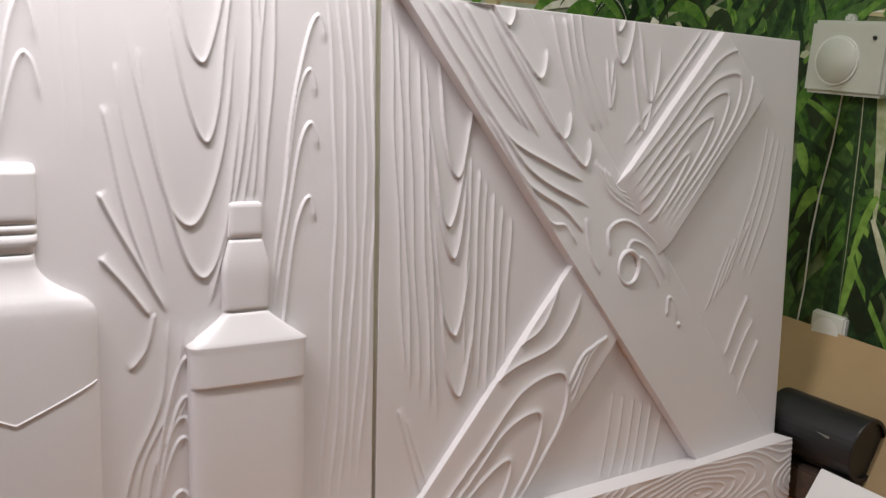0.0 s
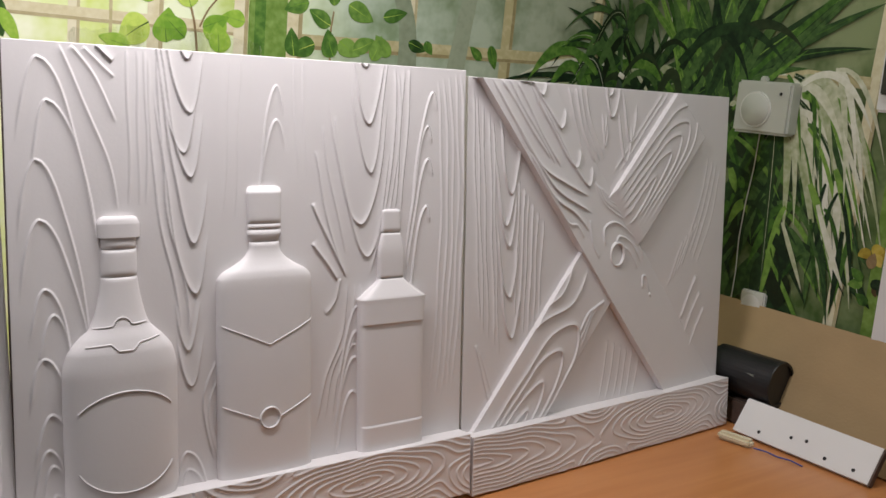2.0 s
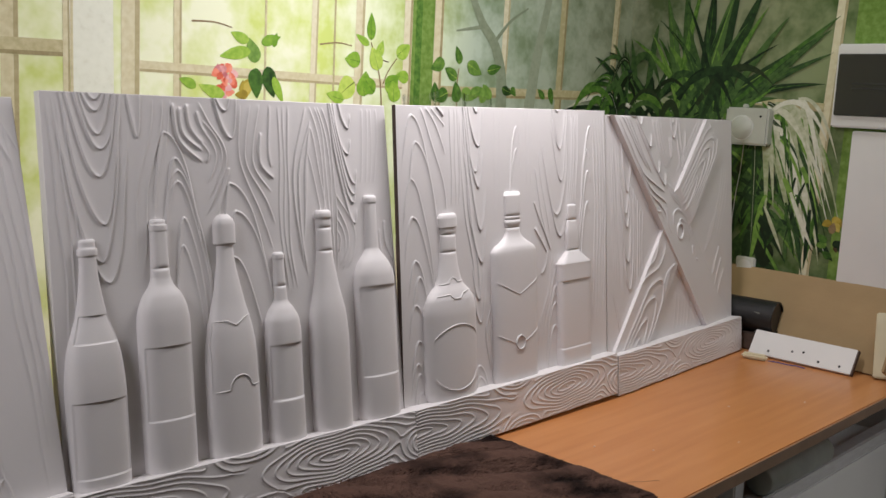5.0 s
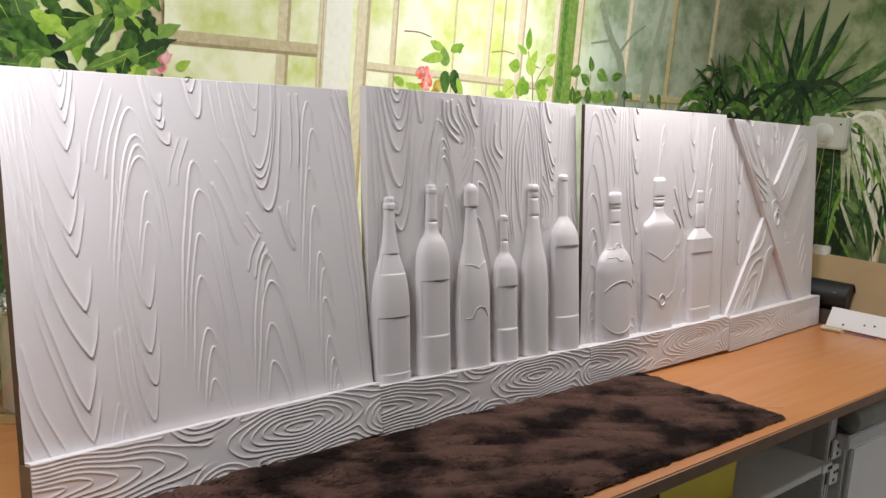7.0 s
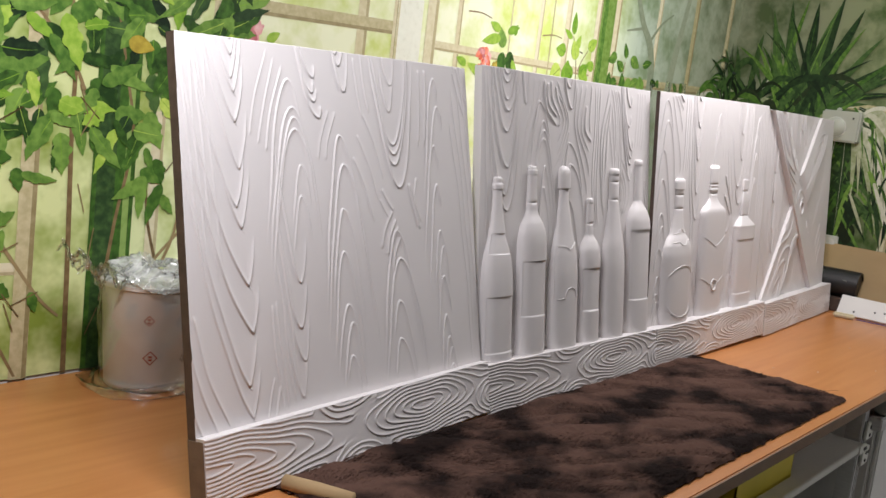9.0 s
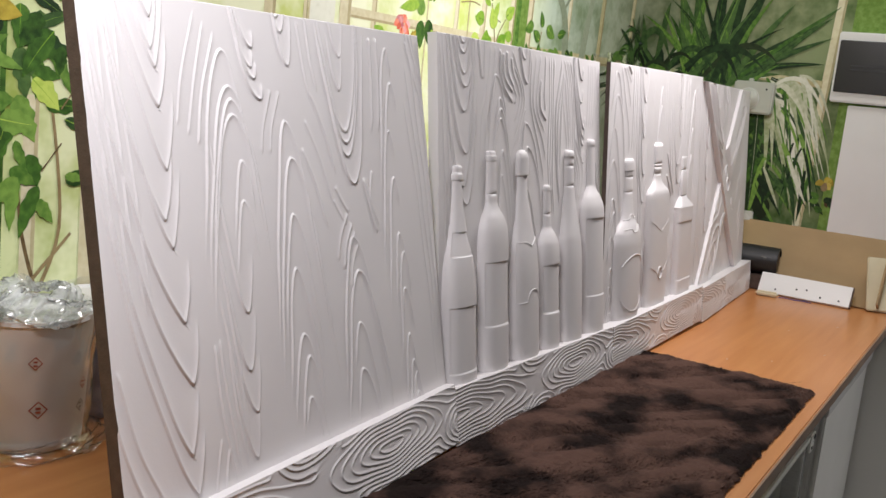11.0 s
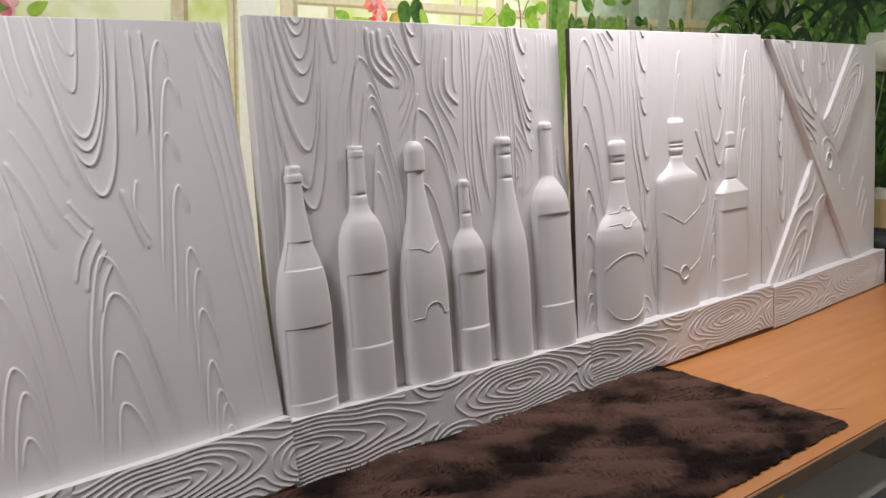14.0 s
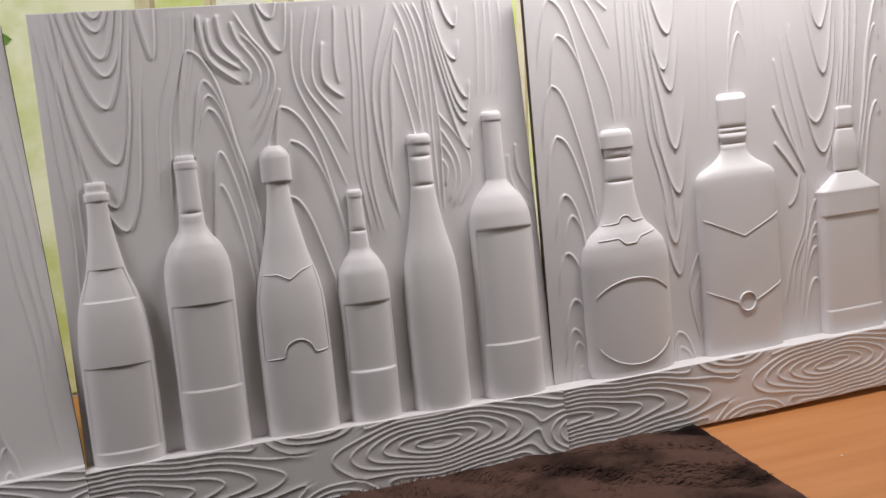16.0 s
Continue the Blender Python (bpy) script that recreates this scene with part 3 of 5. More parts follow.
ridge(p, "label_outline", arc(0.115, 0.175, 0.060, 150, 30, 20, 0.72), 0.0026, 0.0012, front)
ridge(p, "label_foot", arc(0.115, 0.148, 0.058, 205, 335, 20, 0.80), 0.0026, 0.0012, front)
ridge(p, "neck_label", [(0.073, 0.270), (0.099, 0.272), (0.107, 0.264), (0.123, 0.264), (0.131, 0.272), (0.156, 0.276)], 0.0024, 0.0011, front)
ridge(p, "shoulder_edge", [(0.083, 0.289), (0.103, 0.291)] + arc(0.114, 0.290, 0.010, 165, 15, 8) + [(0.127, 0.292), (0.143, 0.293)], 0.0024, 0.0011, front)
_, front = bottle(p, 0.292, ((F, 0.063), (0.322, 0.063), (0.332, 0.0615), (0.340, 0.055), (0.348, 0.040), (0.358, 0.026), (0.368, 0.0205), (0.382, 0.0200), (0.384, 0.0225), (0.438, 0.0225), (0.442, 0.021)), 0.019, (0.376, 0.391, 0.398), 3.6, "flat flask-shaped gin bottle in relief")
ridge(p, "chevron", [(0.232, 0.277), (0.292, 0.250), (0.352, 0.276)], 0.0026, 0.0008, front)
ridge(p, "ribbon", [(0.232, 0.178), (0.278, 0.158)], 0.0024, 0.0010, front)
ridge(p, "ribbon", [(0.306, 0.158), (0.352, 0.178)], 0.0024, 0.0010, front)
ridge(p, "seal_ring", arc(0.292, 0.158, 0.013, 0, 360, 28), 0.0032, 0.0022, front)
bottle(p, 0.476, ((F, 0.050), (0.286, 0.051), (0.292, 0.052), (0.296, 0.046), (0.314, 0.022), (0.316, 0.020), (0.320, 0.020), (0.350, 0.021), (0.377, 0.0150), (0.379, 0.0142), (0.380, 0.0152), (0.408, 0.0145)), 0.020, (0.318, 0.379), 6.0, "square whiskey bottle in relief", sunk=((0.121, 0.258),))

# crossed braces
W4 = 0.626
p = thing("carved_panel", pose(-0.607, 0.001, 0.0, -5.6, 0, 3.4), "white primed carved panel with crossed plank braces, on the table", "panel", PANELS)
c = Carving(0, W4, 0.08, 0.599, STEP, 44)
c.nest(-1, (0.024, 0.10), (0.016, 0.07), ((0.088, 0.433), (0.079, 0.386), (0.084, 0.355), (0.088, 0.278), (0.095, 0.215)), 0.0030)
c.flow(((0.009, 0.590), (0.016, 0.454), (0.024, 0.330), (0.030, 0.240)), 5, 0.0105, -0.012, 0.0020, -1)
c.flow(((0.105, 0.455), (0.102, 0.36), (0.100, 0.24)), 6, 0.0105, -0.012, 0.0022, -1)
c.flow(((0.020, 0.215), (0.034, 0.170), (0.052, 0.120)), 2, 0.012, -0.01, 0.0014, 1)
c.cut(((0.203, 0.597), (0.218, 0.549), (0.252, 0.477), (0.283, 0.430)), 0.0022, -1)
c.flow(((0.221, 0.597), (0.236, 0.536), (0.272, 0.477)), 3, 0.011, 0.004, 0.0022, -1)
c.nest(-1, (0.018, 0.05), (0.020, 0.05), ((0.305, 0.552), (0.300, 0.585)), 0.0026)
c.nest(-1, (0.018, 0.07), (0.014, 0.05), ((0.343, 0.481), (0.352, 0.512)), 0.0026)
c.nest(-1, (0.006, 0.03), (0.005, 0.03), ((0.292, 0.505), (0.290, 0.520)), 0.0022)
c.flow(((0.450, 0.597), (0.385, 0.527), (0.330, 0.463)), 2, -0.013, 0.0, 0.0020, -1)
# the field past the crossing is carved more faintly
c.flow(((0.609, 0.469), (0.587, 0.383), (0.550, 0.300)), 4, -0.012, 0.008, 0.0010, -1)
c.flow(((0.552, 0.278), (0.530, 0.245), (0.510, 0.205)), 3, 0.012, -0.03, 0.0020, -1)
c.flow(((0.512, 0.345), (0.492, 0.310), (0.470, 0.265)), 4, 0.012, 0.01, 0.0011, -1)
c.flow(((0.318, 0.190), (0.310, 0.140), (0.298, 0.089)), 6, 0.016, -0.006, 0.0012, -1)
c.top *= 1.25
linked("board", c.mesh("board", THICK), [PLASTER, PLASTER], p)
base_plank(p, W4, 4)


def brace(panel, a, b, width, h0, h1, seed, carve, keep=None):
    """A diagonal plank from a to b (its left edge), h0 thick there and h1 at its other edge; carve: draws its grain; keep: the part clear of the other plank."""
    A, B = Vector(a), Vector(b)
    L = (B - A).length
    t = (B - A) / L
    o = Vector((t.y, -t.x))
    c = Carving(0, L, 0, width, 0.0012, seed)

    def own(*places):
        """Places on the panel, as places on the plank."""
        return [((u - A.x) * t.x + (v - A.y) * t.y, (u - A.x) * o.x + (v - A.y) * o.y) for u, v in places]

    c.hand = -1
    carve(c, own)
    c.top *= 1.35
    X = np.clip(c.U * t.x + c.V * o.x + A.x, 0.001, W4 - 0.002)
    Z = np.clip(c.U * t.y + c.V * o.y + A.y, 0.082, 0.5975)
    hh = h0 + (h1 - h0) * c.V / width + c.h + c.top
    if keep:
        d = ((X - 0.473) * 0.541 + (Z - 0.063) * 0.464) / 0.713
        hh = hh * (1 - smooth01(d, 0.012, 0.02)) if keep < 0 else hh * smooth01(d, 0.096, 0.132)
    P = np.stack([X, -hh, Z], -1)[::-1]
    return linked("brace", grid_mesh("brace", P, back=0.001), [PLASTER, PLASTER], panel, "diagonal carved plank brace")


def along(c, mid, nests, back, amp=0.0015):
    """Nested curves along a plank: (tip, half width) each, their legs running back."""
    for tip, half in nests:
        m = mid + c.r.uniform(-0.003, 0.003)
        c.cut(((back, m - half * 1.25), (tip - 0.10, m - half * 1.08), (tip - 0.035, m - half * 0.85), (tip, m), (tip - 0.035, m + half * 0.85), (tip - 0.10, m + half * 1.05), (back, m + half * 1.1)), amp, 1)


def lower_grain(c, own):
    along(c, 0.072, ((0.085, 0.010), (0.135, 0.019), (0.195, 0.028), (0.245, 0.036)), -0.06, 0.0024)
    c.cut(own((0.110, 0.215), (0.160, 0.238), (0.218, 0.258), (0.256, 0.310)), 0.0024, 1)
    c.cut(own((0.130, 0.250), (0.170, 0.262), (0.199, 0.280), (0.222, 0.325)), 0.0024, 1)
    for k in range(3):
        c.cut(own((0.292 - 0.009 * k, 0.258 - 0.004 * k), (0.266 - 0.005 * k, 0.240), (0.240 - 0.004 * k, 0.185 + 0.010 * k)), 0.0022, 1)


def upper_grain(c, own):
    along(c, 0.056, ((0.130, 0.007), (0.185, 0.014), (0.225, 0.022), (0.255, 0.030), (0.285, 0.039)), 0.035)


def long_grain(c, own):
    for a in ((0.150, 0.580), (0.192, 0.532), (0.228, 0.472), (0.258, 0.443)):
        c.cut(own((a[0] + 0.006, a[1] + 0.030), (a[0] - 0.001, a[1] + 0.004), (a[0] - 0.018, a[1] + 0.006), (a[0] - 0.075, a[1] + 0.070), (a[0] - 0.118, a[1] + 0.130)), 0.0030, -1)
    c.cut(own((0.031, 0.598), (0.077, 0.543), (0.135, 0.477), (0.196, 0.445), (0.255, 0.425)), 0.0028, 1)
    c.cut(own((0.075, 0.545), (0.110, 0.502), (0.170, 0.440), (0.262, 0.398)), 0.0028, 1)
    c.cut(own((0.109, 0.496), (0.161, 0.432), (0.215, 0.400), (0.250, 0.372)), 0.0026, 1)
    for k in range(3):
        c.cut(own((0.052 + 0.016 * k, 0.598), (0.100 + 0.014 * k, 0.545 - 0.004 * k), (0.160 + 0.012 * k, 0.482 - 0.006 * k)), 0.0024, 1)
    c.cut(own((0.150, 0.450), (0.196, 0.392), (0.222, 0.384), (0.240, 0.362)), 0.0022, -1)
    for k in range(4):
        c.cut(own((0.270 + 0.007 * k, 0.450 - 0.004 * k), (0.290 + 0.006 * k, 0.418), (0.335, 0.392 + 0.007 * k), (0.372, 0.380 + 0.008 * k)), 0.0022, -1)
    c.cut(own((0.292, 0.345), (0.290, 0.375), (0.325, 0.384), (0.380, 0.348), (0.404, 0.305)), 0.0026, -1)
    c.cut(own((0.318, 0.350), (0.330, 0.362), (0.362, 0.348), (0.394, 0.312)), 0.0024, -1)
    c.cut(own((0.335, 0.342), (0.352, 0.338), (0.382, 0.305)), 0.0020, -1)
    c.cut(own((0.252, 0.390), (0.258, 0.350), (0.275, 0.325)), 0.0018, 1)
    c.cut(own((0.391, 0.268), (0.393, 0.290), (0.404, 0.288), (0.415, 0.262)), 0.0022, -1)
    c.cut(own((0.414, 0.256), (0.418, 0.259), (0.421, 0.253)), 0.0026, -1)


brace(p, (0.014, 0.085), (0.240, 0.343), 0.112, 0.0078, 0.0080, 51, lower_grain, -1)
brace(p, (0.282, 0.400), (0.466, 0.600), 0.110, 0.0085, 0.0085, 52, upper_grain, 1)
brace(p, (0.534, -0.008), (0.008, 0.606), 0.118, 0.0125, 0.0002, 53, long_grain)
ridge(p, "knot_ring", arc(0.323, 0.331, 0.0165, 0, 360, 28, 1.12), 0.0060, 0.0026, -0.0072)

# ---- table ----
t = thing("work_table", pose(0, 0, 0), "orange-brown laminate work table on a metal frame", "table")
part("tabletop", boxed(-3.5, 0.175, -0.400, 0.525, -0.024, -0.001, 0.002), LAMINATE, t, "orange-brown laminate top")
part("edge_strip", boxed(-3.5, 0.175, -0.404, -0.4005, -0.0245, -0.002), EDGING, t, "grey worn edge strip")
LEG = (-0.615, -0.30)
part("leg", boxed(LEG[0] - 0.02, LEG[0] + 0.02, LEG[1] - 0.02, LEG[1] + 0.02, -0.75, -0.025, 0.003), STEEL, t, "aluminium profile leg")
part("leg", boxed(-2.62, -2.58, LEG[1] - 0.02, LEG[1] + 0.02, -0.75, -0.025, 0.003), STEEL, t, "aluminium profile leg")
part("leg", boxed(-2.62, -2.58, 0.44, 0.48, -0.75, -0.025, 0.003), STEEL, t, "aluminium profile leg")
part("leg", boxed(LEG[0] - 0.02, LEG[0] + 0.02, 0.44, 0.48, -0.75, -0.025, 0.003), STEEL, t, "aluminium profile leg")
part("rail", boxed(-3.3, 0.16, LEG[1] - 0.015, LEG[1] + 0.015, -0.062, -0.0245, 0.003), STEEL, t, "steel rail under the top")
part("shelf", boxed(-2.56, LEG[0] - 0.03, -0.335, 0.42, -0.205, -0.187, 0.002), PLASTIC, t, "grey-white shelf board")
part("shelf", boxed(-2.56, LEG[0] - 0.03, -0.335, 0.42, -0.405, -0.387, 0.002), PLASTIC, t, "grey-white shelf board")
# Grooves are not cut: black strips stand in for their shade.
for x in (LEG[0] - 0.008, LEG[0] + 0.006):
    part("slot", boxed(x, x + 0.004, LEG[1] - 0.0207, LEG[1] - 0.0202, -0.74, -0.14), BLACK, t, "black strip for the shade in a profile groove")
for z in (-0.165, -0.232):
    b = part("bracket", boxed(LEG[0] - 0.004, LEG[0] + 0.048, LEG[1] - 0.028, LEG[1] - 0.0215, z - 0.024, z + 0.024, 0.002), PLASTIC, t, "pale bracket plate")
    # dark dots on the plate, as black discs
    for dx, dz in ((0.022, 0.008), (0.038, 0.008), (0.022, -0.012)):
        part("bracket_dot", lathe(((0.0, 0.0), (0.0045, 0.0), (0.0045, 0.002), (0.0, 0.002)), 10, pose(LEG[0] + dx, LEG[1] - 0.028, z + dz, 90)), BLACK, b)
for z in (-0.197, -0.397, -0.440):
    b = part("bracket", boxed(LEG[0] - 0.075, LEG[0] - 0.021, LEG[1] - 0.038, LEG[1] - 0.0325, z - 0.011, z + 0.011, 0.002), PLASTIC, t, "pale shelf bracket")
    # black discs stand in for the shade in the bracket's two holes
    for dx in (-0.042, -0.030):
        part("bracket_dot", lathe(((0.0, 0.0), (0.0045, 0.0), (0.0045, 0.002), (0.0, 0.002)), 10, pose(LEG[0] + dx, LEG[1] - 0.038, z, 90)), BLACK, b)
part("front_rail", boxed(LEG[0] + 0.022, 0.165, -0.352, -0.318, -0.1645, -0.130, 0.003), STEEL, t, "aluminium rail")

# things under the table
cab = thing("white_cabinet", pose(0, 0, 0), "plain white cabinet under the work table", "cabinet")
part("body", boxed(-0.525, 0.175, -0.325, 0.40, -0.75, -0.165, 0.004), WHITE, cab)
part("door", boxed(-0.520, 0.170, -0.340, -0.3255, -0.72, -0.175, 0.004), WHITE, cab)
pipe = thing("hose_nozzle", pose(-0.575, -0.338, -0.0975, 0, 90, 0), "grey-green plastic hose nozzle lying on the metal rail", "nozzle")
part("tube", lathe(((0.0, 0.0), (0.026, 0.0), (0.029, 0.004), (0.0295, 0.12), (0.0325, 0.15), (0.0325, 0.285), (0.0295, 0.285), (0.0285, 0.19), (0.0, 0.188)), 28), GREYPIPE, pipe, "", True)
# Black disc paints the shade inside the open end.
part("mouth", lathe(((0.0, 0.189), (0.0282, 0.191), (0.0282, 0.1925), (0.0, 0.1925)), 24), BLACK, pipe, "black disc for the shade inside the nozzle")
crate = thing("yellow_crate", pose(-1.20, -0.13, -0.187), "yellow plastic crate standing on the shelf", "crate")
bm = boxed(-0.15, 0.15, -0.17, 0.17, 0.0, 0.006)
for a in ((-0.15, -0.144, -0.17, 0.17), (0.144, 0.15, -0.17, 0.17), (-0.15, 0.15, -0.17, -0.164), (-0.15, 0.15, 0.164, 0.17)):
    box(bm, *a, 0.0, 0.11, 0.002)
part("body", bm, YELLOW, crate)
part("rim", boxed(-0.158, 0.158, -0.178, -0.166, 0.104, 0.118, 0.003), YELLOW, crate)
part("rim", boxed(-0.158, 0.158, 0.166, 0.178, 0.104, 0.118, 0.003), YELLOW, crate)

# ---- fur mat ----
mat_thing = thing("fur_mat", pose(0, 0, 0), "dark brown mottled fur mat lying on the table", "mat")
nx, ny = 250, 70
gx, gy = np.meshgrid(np.linspace(0, 1, nx), np.linspace(0, 1, ny))
X = -2.26 + 1.245 * gx - 0.02 * (1 - gx) * gy
Y = -0.374 + 0.358 * gy
rr = np.random.RandomState(7)
wav = sum(a * np.sin(X * fx + Y * fy + ph) for a, fx, fy, ph in zip(rr.uniform(0.0004, 0.0012, 9), rr.uniform(10, 90, 9), rr.uniform(20, 120, 9), rr.uniform(0, 6, 9)))
edge = np.minimum(np.minimum(gx * 1.24, (1 - gx) * 1.24), np.minimum(gy, 1 - gy) * 0.336)
Z = 0.0085 * np.sqrt(np.clip(edge / 0.012, 0, 1)) + np.where(edge > 0.006, wav + rr.uniform(-0.0012, 0.0012, X.shape), 0) + 0.0022
X = X + np.where(edge < 0.002, rr.uniform(-0.004, 0.004, X.shape), 0)
Y = Y + np.where(edge < 0.002, rr.uniform(-0.003, 0.003, X.shape), 0)
linked("pelt", grid_mesh("pelt", np.stack([X, Y, Z], -1)), FUR, mat_thing)
N = 16000
ax, ay = rr.uniform(-2.25, -1.036, N), rr.uniform(-0.366, -0.030, N)
ang = 0.35 + 0.9 * np.sin(ax * 7 + ay * 5) + rr.uniform(-0.5, 0.5, N)
ln, wd = rr.uniform(0.010, 0.020, N), rr.uniform(0.0007, 0.0014, N)
dx, dy = np.cos(ang), np.sin(ang)
base = np.stack([ax, ay, np.full(N, 0.0090)], -1)
sidev = np.stack([-dy * wd, dx * wd, np.zeros(N)], -1)
mid = base + np.stack([dx * ln * 0.5, dy * ln * 0.5, rr.uniform(0.0015, 0.0035, N)], -1)
tip = base + np.stack([dx * ln, dy * ln, rr.uniform(0.0005, 0.0030, N)], -1)
V = np.stack([base - sidev, base + sidev, mid + sidev * 0.8, mid - sidev * 0.8, tip], 1).reshape(-1, 3)
me = bpy.data.meshes.new("hair")
i5 = (np.arange(N) * 5).tolist()
me.from_pydata(V.tolist(), [], [q for k in i5 for q in ((k, k + 1, k + 2, k + 3), (k + 3, k + 2, k + 4))])
tagged(linked("hair", me, FUR, mat_thing), kind="stuff")
part("hem", lathe(((0.0, -0.001), (0.010, 0.0), (0.011, 0.05), (0.010, 0.10), (0.0, 0.101)), 14, pose(-2.275, -0.045, 0.0125, 90, 0, 20)), CARD, mat_thing, "pale rolled hem", True)

# ---- photo mural ----
mural = thing("photo_mural", pose(0, 0, 0), "photo wall mural of a conservatory window and plants", "mural", kind="structure")


def on_wall(s, z, off):
    """A place on the mural, s metres along it: it turns the room's corner."""
    if s <= WALL_X:
        return (min(s, WALL_X - off), WALL_Y - off, z)
    return (WALL_X - off, WALL_Y - max(s - WALL_X, off), z)


def mural_paper():
    m = bpy.data.materials.new("mural_print")
    m.use_nodes = True
    nt = m.node_tree
    b = nt.nodes["Principled BSDF"]
    b.inputs["Roughness"].default_value = 0.55
    b.inputs["Specular IOR Level"].default_value = 0.25
    tc = nt.nodes.new("ShaderNodeTexCoord")
    sep = nt.nodes.new("ShaderNodeSeparateXYZ")
    nt.links.new(tc.outputs["Object"], sep.inputs[0])
    s = nt.nodes.new("ShaderNodeMath")
    s.operation = "SUBTRACT"
    nt.links.new(sep.outputs["X"], s.inputs[0])
    nt.links.new(sep.outputs["Y"], s.inputs[1])
    rng = nt.nodes.new("ShaderNodeMapRange")
    rng.inputs["From Min"].default_value, rng.inputs["From Max"].default_value = -3.0 - WALL_Y, 1.0 - WALL_Y
    nt.links.new(s.outputs[0], rng.inputs["Value"])

    def ramp(stops):
        r = nt.nodes.new("ShaderNodeValToRGB")
        for k, (p, c) in enumerate(stops):
            e = r.color_ramp.elements[k] if k < 2 else r.color_ramp.elements.new(1.0)
            e.position, e.color = (p + 3.0) / 4.0, (*c, 1)
        nt.links.new(rng.outputs[0], r.inputs["Fac"])
        return r

    lo = ramp(((-3.0, (0.24, 0.34, 0.05)), (-2.2, (0.26, 0.36, 0.06)), (-1.95, (0.62, 0.70, 0.24)), (-1.0, (0.66, 0.78, 0.22)), (-0.72, (0.48, 0.60, 0.18)), (-0.5, (0.25, 0.34, 0.20)), (0.05, (0.15, 0.19, 0.10)), (0.5, (0.05, 0.10, 0.02)), (1.0, (0.08, 0.14, 0.04))))
    hi = ramp(((-3.0, (0.66, 0.74, 0.30)), (-2.2, (0.72, 0.80, 0.40)), (-1.95, (0.90, 0.94, 0.66)), (-1.0, (0.93, 0.97, 0.72)), (-0.72, (0.80, 0.90, 0.60)), (-0.5, (0.52, 0.62, 0.50)), (0.05, (0.36, 0.40, 0.28)), (0.5, (0.30, 0.33, 0.20)), (1.0, (0.22, 0.30, 0.12))))
    n = nt.nodes.new("ShaderNodeTexNoise")
    n.inputs["Scale"].default_value, n.inputs["Detail"].default_value, n.inputs["Roughness"].default_value = 7.5, 4, 0.6
    nt.links.new(tc.outputs["Object"], n.inputs["Vector"])
    f = nt.nodes.new("ShaderNodeMapRange")
    f.inputs["From Min"].default_value, f.inputs["From Max"].default_value = 0.36, 0.58
    nt.links.new(n.outputs["Fac"], f.inputs["Value"])
    mix = nt.nodes.new("ShaderNodeMix")
    mix.data_type = "RGBA"
    nt.links.new(f.outputs[0], mix.inputs["Factor"])
    nt.links.new(lo.outputs[0], mix.inputs["A"])
    nt.links.new(hi.outputs[0], mix.inputs["B"])
    nt.links.new(mix.outputs["Result"], b.inputs["Base Color"])
    return m


bm = bmesh.new()
cols = [-3.9, -2.0, WALL_X, 1.45]
low, top = [bm.verts.new(on_wall(s, 0.002, 0.001)) for s in cols], [bm.verts.new(on_wall(s, 1.70, 0.001)) for s in cols]
for k in range(3):
    bm.faces.new((low[k], low[k + 1], top[k + 1], top[k]))
part("paper", bm, mural_paper(), mural)

INK = {
    "bar": print_material("ink_cream_bars", ((0.48, 0.43, 0.23), (0.66, 0.60, 0.38), (0.78, 0.74, 0.54))),
    "shade": print_material("ink_bar_shadow", ((0.30, 0.25, 0.12), (0.44, 0.38, 0.21), (0.54, 0.48, 0.29))),
    "post": print_material("ink_pale_post", ((0.66, 0.66, 0.52), (0.84, 0.86, 0.74), (0.90, 0.92, 0.80))),
    "pole": print_material("ink_green_pole", ((0.07, 0.14, 0.02), (0.16, 0.28, 0.05), (0.28, 0.42, 0.12))),
    "leaf": print_material("ink_leaf", ((0.016, 0.050, 0.010), (0.070, 0.175, 0.026), (0.21, 0.37, 0.07))),
    "young": print_material("ink_young_leaf", ((0.16, 0.34, 0.03), (0.30, 0.50, 0.06), (0.55, 0.70, 0.14))),
    "blade": print_material("ink_dark_blade", ((0.008, 0.022, 0.009), (0.026, 0.066, 0.020), (0.085, 0.17, 0.045))),
    "stripe": print_material("ink_pale_stripe", ((0.30, 0.36, 0.18), (0.58, 0.60, 0.44), (0.76, 0.76, 0.66))),
    "stem": print_material("ink_stem", ((0.08, 0.05, 0.02), (0.22, 0.15, 0.07), (0.34, 0.26, 0.13))),
    "bark": print_material("ink_far_trunk", ((0.18, 0.22, 0.14), (0.25, 0.30, 0.20), (0.33, 0.38, 0.27))),
    "rose": print_material("ink_rose", ((0.62, 0.10, 0.05), (0.85, 0.24, 0.15), (0.92, 0.46, 0.36))),
    "bud": print_material("ink_pink_bud", ((0.55, 0.16, 0.18), (0.80, 0.40, 0.40), (0.90, 0.62, 0.60))),
    "fruit": print_material("ink_yellow_fruit", ((0.30, 0.22, 0.03), (0.52, 0.41, 0.06), (0.64, 0.52, 0.15))),
    "dark": print_material("ink_deep_shade", ((0.008, 0.015, 0.006), (0.015, 0.03, 0.01), (0.03, 0.05, 0.02))),
}
SHAPES = {}
LAYER = [0.0015]


